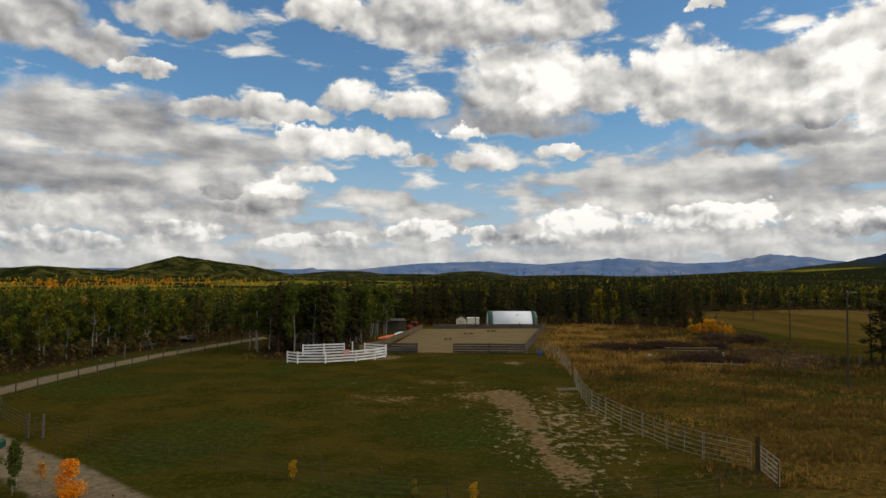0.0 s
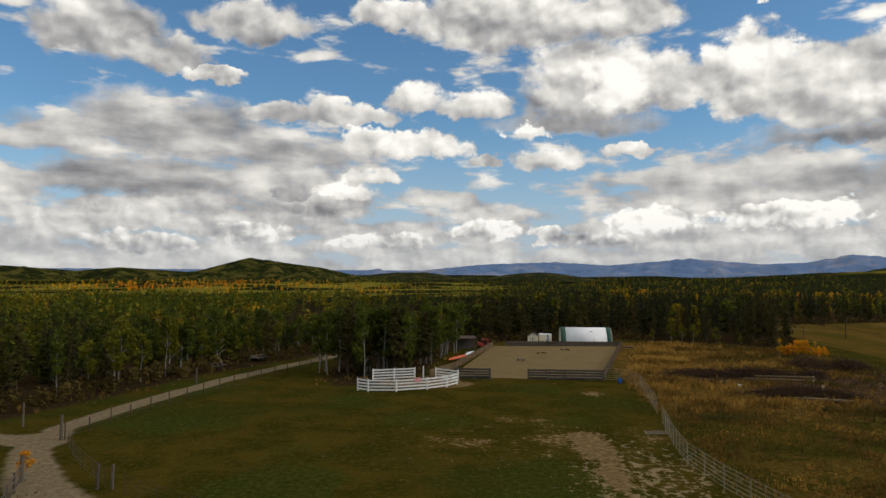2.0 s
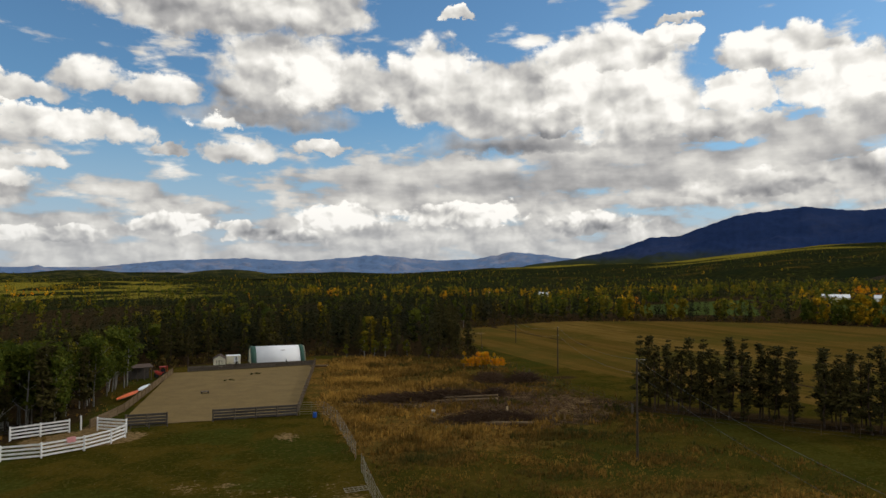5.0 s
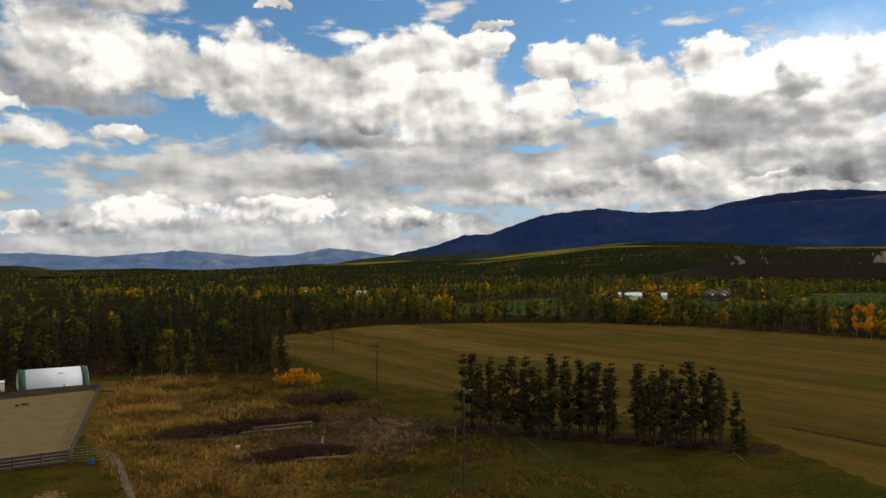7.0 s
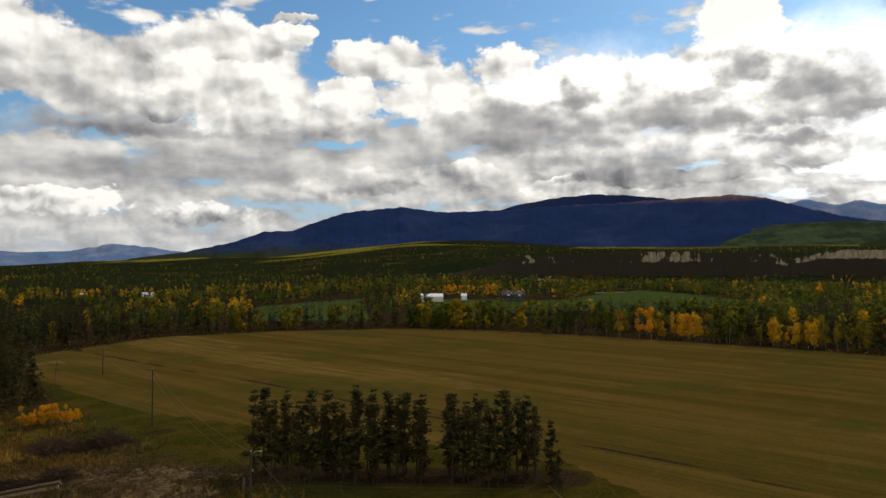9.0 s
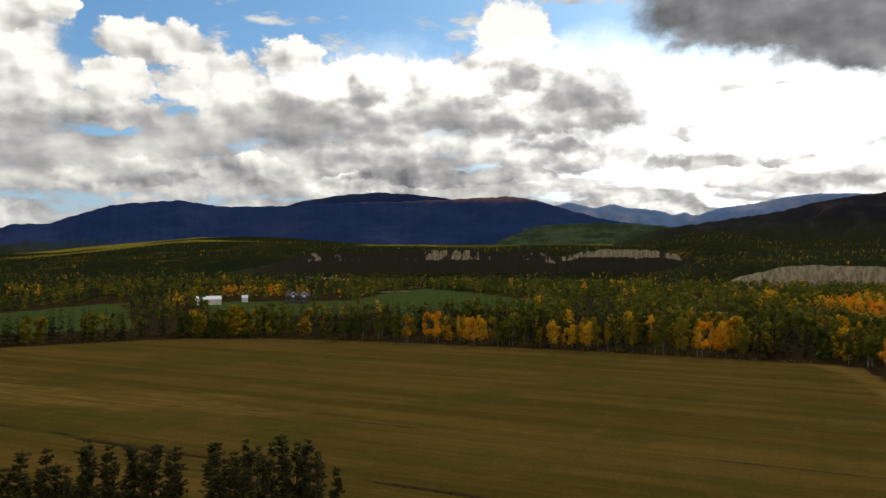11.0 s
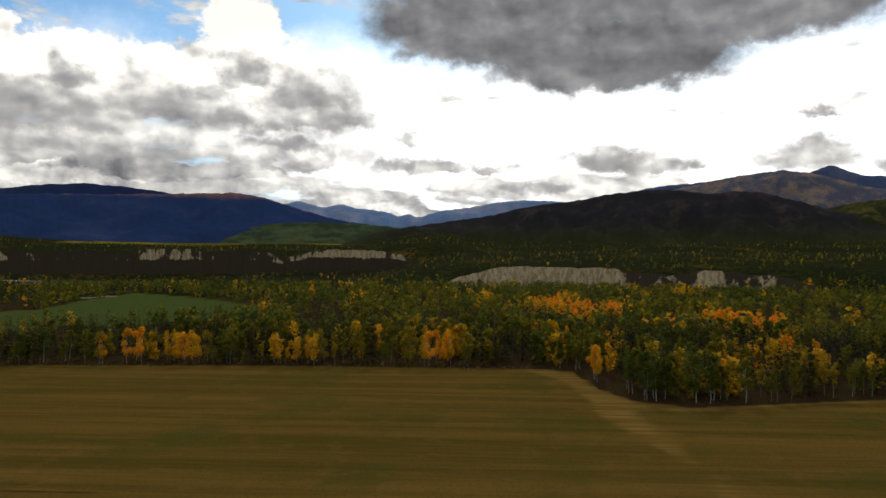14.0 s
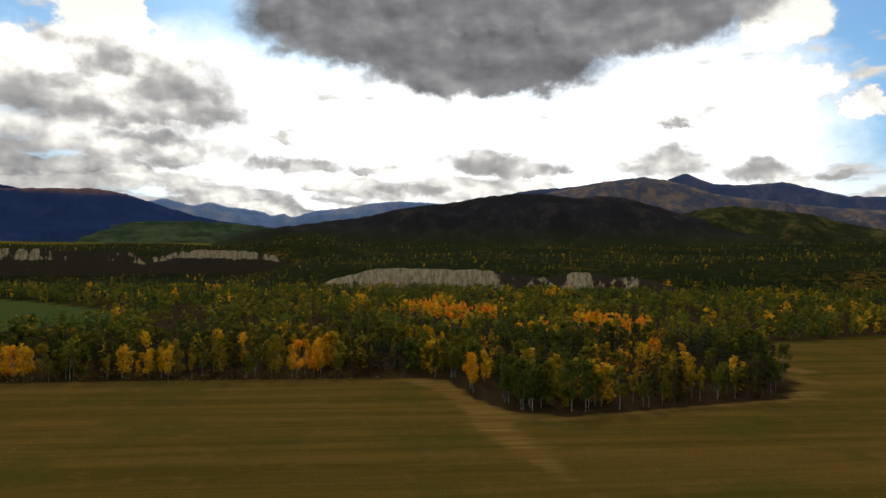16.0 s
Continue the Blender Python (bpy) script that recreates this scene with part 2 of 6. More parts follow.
cover, shade = clouds(NORTHEAST[5:6], cover, shade, 1.0, 0.20, 0.5, 0.2, 0.5)
cover, shade = clouds(NORTHEAST[6:], cover, shade, 0.36, 0.20, 0.85)
cover, shade = clouds(EAST[:5], cover, shade, 0.36, 0.12, 1.0)
cover, shade = clouds(EAST[5:], cover, shade, 1.0, 0.16, 0.7, 0.2, 0.7)
cover, shade = clouds(EAST_SHADE, cover, shade, 1.3, 0.12, 0.5, 0.3, 0.6)
cover, shade = clouds(SOUTHEAST[:11], cover, shade, 0.9, -0.02, 0.6)
cover, shade = clouds(SOUTHEAST[11:], cover, shade, 0.5, 0.0, 0.6)
dark_cover, dark_shade = clouds(DARK, N.math("MULTIPLY", dz, 0.0), N.math("MULTIPLY", dz, 0.0), 0.50, -0.08, 0.35)
dark_shade = N.math("MULTIPLY_ADD", streak_tone, 0.28, dark_shade)
shade = N.add("ShaderNodeMix", {0: dark_cover, 2: shade, 3: dark_shade})
cover = N.math("MAXIMUM", cover, dark_cover)
tones = world.node_tree.nodes.new("ShaderNodeValToRGB")
stops = tones.color_ramp.elements
for k, (at_tone, grey) in enumerate(((0.0, (0.105, 0.105, 0.108)), (1.0, (1.04, 1.01, 0.95)), (0.25, (0.235, 0.235, 0.245)), (0.5, (0.44, 0.432, 0.425)), (0.75, (0.73, 0.71, 0.665)))):
    stop = stops[k] if k < 2 else stops.new(at_tone)
    stop.position, stop.color = at_tone, (*grey, 1)
world.node_tree.links.new(shade, tones.inputs[0])
lift = N.math("MULTIPLY_ADD", glare_amount, N.ramp(shade, 0.45, 0.9, 0.0, 0.6), 1.0)
heap = N.add("ShaderNodeVectorMath", [tones.outputs[0], N.add("ShaderNodeCombineXYZ", [lift, lift, lift])], operation="MULTIPLY")
blue = N.add("ShaderNodeVectorMath", [sky, (0.066, 0.094, 0.108)], operation="MULTIPLY")
blue = N.mix(N.ramp(elev, 13.0, 0.0, 0.0, 0.8), blue, (0.40, 0.50, 0.64))
blue = N.mix(N.math("MULTIPLY", glare_amount, 0.95), blue, (1.45, 1.45, 1.42))
out = N.mix(cover, blue, heap)
haze_band = N.ramp(elev, 0.0, 6.0, 0.45, 0.0)
out = N.mix(N.math("MULTIPLY", haze_band, N.math("SUBTRACT", 1.0, N.math("MULTIPLY", glare_amount, 0.85))), out, (0.50, 0.52, 0.54))
back = N.add("ShaderNodeBackground", {"Color": out, "Strength": 1.0})
world.node_tree.links.new(back, world.node_tree.nodes.new("ShaderNodeOutputWorld").inputs[0])
world.cycles.sampling_method = "MANUAL"
world.cycles.sample_map_resolution = 512

sun = new("sun", bpy.data.lights.new("sun", "SUN"))
sun.data.energy, sun.data.angle, sun.data.color = 1.3, radians(8), (1.0, 0.93, 0.82)
a, e = radians(SUN_TURN), radians(SUN_HEIGHT)
sun.matrix_world = look((0, 0, 0), (-math.sin(a) * math.cos(e), -math.cos(a) * math.cos(e), -math.sin(e)))

# ---- materials ----


def material(name):
    m = bpy.data.materials.new(name)
    m.use_nodes = True
    m.node_tree.nodes.clear()
    n = Nodes(m.node_tree)
    return m, n


def finish(m, n, colour, rough=0.9, bump=None, bump_m=0.02, metal=0.0, spec=0.3):
    ins = {"Base Color": colour, "Roughness": rough, "Metallic": metal, "Specular IOR Level": spec}
    if bump is not None:
        ins["Normal"] = n.add("ShaderNodeBump", {"Height": bump, "Distance": bump_m, "Strength": 1.0})
    s = n.add("ShaderNodeBsdfPrincipled", ins)
    m.node_tree.links.new(s, m.node_tree.nodes.new("ShaderNodeOutputMaterial").inputs[0])
    return m


def place(n, world=True):
    return n.add("ShaderNodeNewGeometry", out=0) if world else n.add("ShaderNodeTexCoord", out=3)


def plain(name, dark, light, scale=6.0, rough=0.8, bump_m=0.004, metal=0.0, spec=0.3, fine=8.0):
    """Paint, wood, metal or cloth with grain at two sizes and a shade that differs from piece to piece."""
    m, n = material(name)
    p = place(n, False)
    spec = spec if rough < 0.7 else spec * 0.3
    a = n.noise(p, scale, 4, 0.6)
    b = n.noise(p, scale * fine, 3, 0.6)
    own = n.add("ShaderNodeObjectInfo", out=5)
    f = n.math("ADD", n.math("MULTIPLY", a, 0.55), n.math("ADD", n.math("MULTIPLY", b, 0.3), n.math("MULTIPLY", own, 0.2)))
    return finish(m, n, n.mix(n.ramp(f, 0.25, 0.8), dark, light), rough, b, bump_m, metal, spec)


def foliage(name, ramp, rough=0.75, through_light=0.25):
    """Leaves or needles: 'tone' goes from tree to tree, and every leaf clump differs a little."""
    m, n = material(name)
    tone = n.add("ShaderNodeAttribute", out=2, attribute_name="tone")
    isl = n.add("ShaderNodeNewGeometry", out=8)
    own = n.add("ShaderNodeObjectInfo", out=5)
    cr = m.node_tree.nodes.new("ShaderNodeValToRGB")
    el = cr.color_ramp.elements
    for k, (pos, col) in enumerate(ramp):
        x = el[k] if k < 2 else el.new(pos)
        x.position, x.color = pos, (*col, 1)
    m.node_tree.links.new(n.math("ADD", tone, n.math("MULTIPLY", n.math("SUBTRACT", isl, 0.5), 0.16)), cr.inputs[0])
    val = n.math("ADD", n.math("MULTIPLY", isl, 0.40), n.math("ADD", n.math("MULTIPLY", own, 0.3), 0.60))
    col = n.add("ShaderNodeVectorMath", [cr.outputs[0], n.add("ShaderNodeCombineXYZ", [val, val, val])], operation="MULTIPLY")
    d = n.add("ShaderNodeBsdfPrincipled", {"Base Color": col, "Roughness": rough, "Specular IOR Level": 0.03})
    t = n.add("ShaderNodeBsdfTranslucent", {"Color": col})
    s = n.add("ShaderNodeMixShader", [through_light, d, t])
    m.node_tree.links.new(s, m.node_tree.nodes.new("ShaderNodeOutputMaterial").inputs[0])
    return m


def ground_material():
    m, n = material("grass_straw_and_earth")
    p = place(n)
    big = n.noise(p, 0.035, 5, 0.6)
    mid = n.noise(p, 0.22, 6, 0.65)
    fine = n.noise(p, 2.2, 6, 0.7)
    tuft = n.noise(p, 7.0, 3, 0.7)
    att = {k: n.add("ShaderNodeAttribute", out=2, attribute_name=k) for k in ("straw", "road", "field", "bare", "lush", "wood", "chaff", "canopy", "meadow", "damp", "swathe")}
    wob = n.math("MULTIPLY", n.math("SUBTRACT", n.math("ADD", n.math("MULTIPLY", mid, 0.6), n.math("MULTIPLY", fine, 0.4)), 0.5), 1.5)

    def where(k, a=0.35, b=0.65, amount=1.0):
        return n.ramp(n.math("ADD", att[k], n.math("MULTIPLY", wob, amount)), a, b)
    grass = n.mix(n.ramp(mid, 0.40, 0.60), (0.035, 0.031, 0.0040), (0.064, 0.045, 0.0070))
    grass = n.mix(n.math("MULTIPLY", n.ramp(big, 0.50, 0.60), 0.8), grass, (0.031, 0.037, 0.0062))
    grass = n.mix(n.math("MULTIPLY", n.ramp(fine, 0.52, 0.62), 0.6), grass, (0.090, 0.068, 0.018))
    grass = n.mix(n.math("MULTIPLY", n.ramp(tuft, 0.5, 0.62), 0.6), grass, (0.014, 0.015, 0.0035))
    # stubble in long rows that run along y
    st = n.add("ShaderNodeVectorMath", [p, (1.0, 0.045, 1.0)], operation="MULTIPLY")
    rows = n.noise(st, 0.16, 6, 0.65)
    rows2 = n.noise(st, 0.9, 4, 0.6)
    stub = n.mix(n.ramp(rows, 0.36, 0.64), (0.064, 0.046, 0.0085), (0.112, 0.066, 0.0145))
    stub = n.mix(n.math("MULTIPLY", n.ramp(rows2, 0.46, 0.70), 0.34), stub, (0.135, 0.088, 0.023))
    stub = n.mix(n.math("MULTIPLY", n.ramp(big, 0.50, 0.62), 0.55), stub, (0.052, 0.050, 0.0095))
    stub = n.mix(n.math("MULTIPLY", n.ramp(mid, 0.52, 0.64), 0.40), stub, (0.115, 0.068, 0.019))
    stub = n.mix(n.math("MULTIPLY", n.ramp(fine, 0.5, 0.66), 0.45), stub, (0.026, 0.022, 0.006))
    straw = n.mix(n.ramp(fine, 0.38, 0.60), (0.062, 0.036, 0.009), (0.180, 0.098, 0.022))
    straw = n.mix(n.math("MULTIPLY", n.ramp(mid, 0.45, 0.6), 0.6), straw, (0.044, 0.042, 0.009))
    earth = n.mix(n.ramp(fine, 0.3, 0.7), (0.082, 0.050, 0.020), (0.225, 0.155, 0.070))
    gravel = n.mix(n.ramp(fine, 0.3, 0.7), (0.125, 0.094, 0.054), (0.215, 0.165, 0.098))
    litter_and_shade = n.mix(n.ramp(fine, 0.35, 0.65), (0.016, 0.012, 0.006), (0.050, 0.031, 0.014))
    lush = n.mix(n.ramp(mid, 0.35, 0.65), (0.040, 0.056, 0.014), (0.056, 0.072, 0.019))
    crowns = n.noise(p, 0.11, 5, 0.75)
    stand = n.noise(p, 0.008, 5, 0.65)
    canopy = n.mix(n.ramp(crowns, 0.42, 0.62), (0.010, 0.013, 0.0055), (0.028, 0.030, 0.008))
    canopy = n.mix(n.math("MULTIPLY", n.ramp(stand, 0.56, 0.63), n.ramp(crowns, 0.44, 0.56)), canopy, (0.085, 0.055, 0.010))
    canopy = n.mix(n.ramp(stand, 0.47, 0.40), canopy, (0.012, 0.017, 0.007))
    field_only = where("field", amount=0.4)
    c = n.mix(field_only, grass, stub)
    c = n.mix(n.math("MULTIPLY", where("swathe", 0.3, 0.8, 0.8), field_only), c, n.mix(n.ramp(rows2, 0.40, 0.62), (0.105, 0.064, 0.014), (0.165, 0.102, 0.027)))
    c = n.mix(where("lush", amount=0.6), c, lush)
    c = n.mix(n.math("MULTIPLY", where("damp", amount=0.8), 0.75), c, n.mix(n.ramp(fine, 0.4, 0.6), (0.022, 0.028, 0.0050), (0.044, 0.052, 0.0095)))
    c = n.mix(where("straw"), c, straw)
    c = n.mix(n.math("MULTIPLY", n.ramp(n.math("ADD", att["chaff"], n.math("MULTIPLY", n.math("SUBTRACT", n.noise(n.add("ShaderNodeVectorMath", [p, (1.1, 0.8, 1.0)], operation="MULTIPLY"), 1.2, 6, 0.75), 0.5), 3.2)), 0.66, 0.86), 0.85), c, (0.245, 0.180, 0.095))
    c = n.mix(where("wood", amount=0.5), c, litter_and_shade)
    c = n.mix(where("canopy", amount=0.3), c, canopy)
    # sun falling through cloud gaps, painted as bright yellow grass
    meadow = n.mix(n.math("MULTIPLY", n.ramp(crowns, 0.50, 0.60), 0.7), (0.185, 0.150, 0.020), (0.034, 0.036, 0.009))
    c = n.mix(where("meadow", amount=0.7), c, meadow)
    c = n.mix(where("bare", 0.42, 0.62, 2.0), c, earth)
    c = n.mix(where("road", amount=0.25), c, gravel)
    return finish(m, n, c, 0.95, n.math("ADD", fine, n.math("MULTIPLY", tuft, 0.5)), 0.10, spec=0.0)


# for distant ridges, haze is already mixed into both tones passed in
def mountain_material(name, slope_tone, patch_tone, mix_at, scale, high=None, low=None):
    m, n = material(name)
    p = place(n)
    big = n.noise(p, scale, 6, 0.6)
    fine = n.noise(p, scale * 9, 5, 0.7)
    f = n.math("ADD", n.math("MULTIPLY", big, 0.65), n.math("MULTIPLY", fine, 0.35))
    c = n.mix(n.ramp(f, mix_at - 0.06, mix_at + 0.07), slope_tone, patch_tone)
    c = n.mix(n.math("MULTIPLY", n.ramp(fine, 0.45, 0.65), 0.4), c, tuple(x * 0.6 for x in slope_tone))
    z = n.add("ShaderNodeSeparateXYZ", [p], out=2)
    zw = n.math("ADD", z, n.math("MULTIPLY", n.math("SUBTRACT", f, 0.5), 160.0))
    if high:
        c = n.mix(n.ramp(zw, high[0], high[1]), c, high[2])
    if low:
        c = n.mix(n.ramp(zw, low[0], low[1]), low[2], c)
    return finish(m, n, c, 0.95, n.math("ADD", fine, big), 5.0, spec=0.0)


M_GROUND = ground_material()
M_CONIFER = foliage("conifer_needles", [(0.0, (0.012, 0.016, 0.006)), (1.0, (0.120, 0.082, 0.022)), (0.5, (0.050, 0.044, 0.013))], 0.8, 0.15)
M_ASPEN = foliage("aspen_leaves", [(0.0, (0.058, 0.082, 0.013)), (1.0, (0.72, 0.24, 0.011)), (0.3, (0.135, 0.130, 0.013)), (0.5, (0.26, 0.185, 0.014)),
                                   (0.72, (0.64, 0.36, 0.014)), (0.88, (0.72, 0.33, 0.013))], 0.7, 0.35)
M_BARK_PALE = plain("pale_aspen_bark", (0.10, 0.092, 0.075), (0.34, 0.32, 0.28), 3.0)
M_BARK_DARK = plain("pine_bark", (0.030, 0.021, 0.014), (0.085, 0.058, 0.038), 4.0)


def bluff_material():
    m, n = material("pale_silt_bluff")
    p = place(n)
    flute = n.noise(n.add("ShaderNodeVectorMath", [p, (1.0, 1.0, 0.12)], operation="MULTIPLY"), 0.35, 5, 0.6)
    bed = n.noise(n.add("ShaderNodeVectorMath", [p, (0.1, 0.1, 1.6)], operation="MULTIPLY"), 0.5, 3, 0.5)
    c = n.mix(n.ramp(flute, 0.36, 0.62), (0.20, 0.152, 0.088), (0.385, 0.310, 0.190))
    c = n.mix(n.math("MULTIPLY", n.ramp(bed, 0.5, 0.62), 0.35), c, (0.26, 0.205, 0.125))
    scrub = n.noise(p, 0.055, 6, 0.7)
    c = n.mix(n.ramp(n.math("ADD", scrub, n.math("MULTIPLY", n.math("SUBTRACT", n.add("ShaderNodeAttribute", out=2, attribute_name="scrub"), 0.5), 0.5)), 0.50, 0.58), c, (0.042, 0.034, 0.023))
    return finish(m, n, c, 0.95, flute, 1.2, spec=0.0)


M_SAND_CLIFF = bluff_material()

# ---- the lie of the land ----
HUB = (20.0, 20.0)
OPEN = [(-46, -330), (-50, 40), (-48, 62), (-45, 78), (-42, 95), (-36, 112), (-30, 126), (-26, 112), (-24, 97), (-21, 89), (-14, 98), (-13, 110),
        (-13, 122), (-11, 136), (-6, 147), (4, 152), (24, 158), (40, 150), (49, 139), (55, 150), (62, 180), (73, 212), (115, 232), (152, 222),
        (190, 196), (203, 165), (208, 142), (210, 110), (212, 61), (211, 17), (207, 9), (187, 8), (171, 3), (166, -6), (172, -30), (179, -55),
        (196, -68), (240, -84), (274, -97), (305, -178), (320, -330)]
FIELD = [(62, 178), (73, 212), (115, 232), (152, 222), (190, 196), (203, 165), (208, 142), (210, 110), (212, 61), (211, 17), (207, 9), (187, 8),
         (171, 3), (166, -6), (172, -30), (179, -55), (196, -68), (274, -97), (320, -330), (60, -330), (66, 40), (80, 70), (68, 100), (60, 130)]
ROAD = [(-4, 17), (-9, 25.5), (-14.8, 32.6), (-20.3, 37.8), (-25.5, 41.9), (-30.8, 46.8), (-36.4, 54.4), (-39.0, 62), (-38.7, 75), (-36.4, 92), (-32.5, 108), (-29, 120), (-20, 136)]


def inside(poly, x, y):
    hit = np.zeros(np.shape(x), bool)
    px, py = zip(*poly)
    j = len(poly) - 1
    for i in range(len(poly)):
        with np.errstate(divide="ignore", invalid="ignore"):
            cut = (py[i] > y) != (py[j] > y)
            hit ^= cut & (x < (px[j] - px[i]) * (y - py[i]) / ((py[j] - py[i]) or 1e-9) + px[i])
        j = i
    return hit


def gap_to(line, x, y):
    """Distance from a line of points."""
    best = np.full(np.shape(x), 1e9)
    for (ax, ay), (bx, by) in zip(line[:-1], line[1:]):
        vx, vy = bx - ax, by - ay
        s = np.clip(((x - ax) * vx + (y - ay) * vy) / (vx * vx + vy * vy), 0, 1)
        best = np.minimum(best, np.hypot(x - ax - s * vx, y - ay - s * vy))
    return best


def ramp(v, a, b):
    s = np.clip((v - a) / (b - a), 0, 1)
    return s * s * (3 - 2 * s)


def wave(x, y, size, seed=0, octaves=4):
    """Smooth noise of about -1..1 at that size in metres."""
    rng = np.random.default_rng(seed)
    s, amp, tot = 0, 1.0, 0
    for o in range(octaves):
        for k in range(5):
            d, ph = rng.uniform(0, 2 * math.pi, 2)
            w = 2 * math.pi / (size / 2 ** o) * rng.uniform(0.6, 1.5)
            s = s + amp * np.sin((x * math.cos(d) + y * math.sin(d)) * w + ph)
        tot, amp = tot + amp * 2.2, amp * 0.55
    return s / tot


def polar(x, y):
    return np.degrees(np.arctan2(x - HUB[0], y - HUB[1])), np.hypot(x - HUB[0], y - HUB[1])


def at_polar(az, r):
    return HUB[0] + r * math.sin(radians(az)), HUB[1] + r * math.cos(radians(az))


def bluff_line(az):
    """How far off the silt bluffs stand in a direction."""
    return 770 + 25 * np.sin(np.radians(az * 9)) + 10 * np.sin(np.radians(az * 31))


def height(x, y):
    az, r = polar(x, y)
    z = 0.12 * wave(x, y, 60, 3) * ramp(r, 120, 300)
    z = z + 9 * wave(x, y, 900, 5) * ramp(r, 500, 1400)
    turn = 75 * ramp(az, 4, 14) - 75 * ramp(az, -4, -14)
    z = z - (7.5 + 2.0 * ramp(az, -4, -14)) * ramp(r, 190 + turn, 330 + turn) * (1 - ramp(az, 26, 44)) * ramp(az, -150, -110)
    z = z - 0.45 * np.exp(-((x - 87 - 2 * wave(x, y, 90, 31)) / 1.4) ** 2) * ((y > 30) & (y < 230))
    east = ramp(az, 80, 88) * ramp(az, 175, 150)
    mid = ramp(az, 30, 52) * ramp(az, 92, 82)
    b = bluff_line(az)
    z = z + east * (21 * ramp(r, b + 5, b + 75) + np.clip(r - b - 80, 0, 2400) * 0.040)
    z = z + mid * (40 * ramp(r, 1290, 1430) + np.clip(r - 1450, 0, 2600) * 0.033)
    west = 1 - ramp(az, 25, 50)
    z = z + west * np.clip(r - 900, 0, 4000) * 0.005
    z = z + ramp(az, 12, 34) * ramp(az, 62, 45) * np.clip(r - 1600, 0, 2600) * 0.021
    return z


def axis(lo, hi, step, end):
    a = list(np.arange(lo, hi, step))
    d, v = step, hi
    up = []
    while v < end:
        up.append(v)
        d *= 1.07
        v += d
    d, v = step, lo
    down = []
    while v > -end:
        d *= 1.07
        v -= d
        down.append(v)
    return np.array(down[::-1] + a + up)


def mesh_of(name, verts, faces, mat, smooth=True):
    me = bpy.data.meshes.new(name)
    verts = np.asarray(verts, np.float32)
    faces = np.asarray(faces, np.int32)
    k = faces.shape[1]
    me.vertices.add(len(verts))
    me.vertices.foreach_set("co", verts.ravel())
    me.loops.add(faces.size)
    me.loops.foreach_set("vertex_index", faces.ravel())
    me.polygons.add(len(faces))
    me.polygons.foreach_set("loop_start", np.arange(0, faces.size, k, dtype=np.int32))
    me.polygons.foreach_set("use_smooth", np.full(len(faces), smooth))
    me.update(calc_edges=True)
    if mat:
        me.materials.append(mat)
    return me


def set_values(me, name, values):
    a = me.attributes.new(name, "FLOAT", "POINT")
    a.data.foreach_set("value", np.asarray(values, np.float32).ravel())


def sheet(nu, nv):
    i = np.arange(nu * nv).reshape(nu, nv)
    return np.stack([i[:-1, :-1], i[1:, :-1], i[1:, 1:], i[:-1, 1:]], -1).reshape(-1, 4)


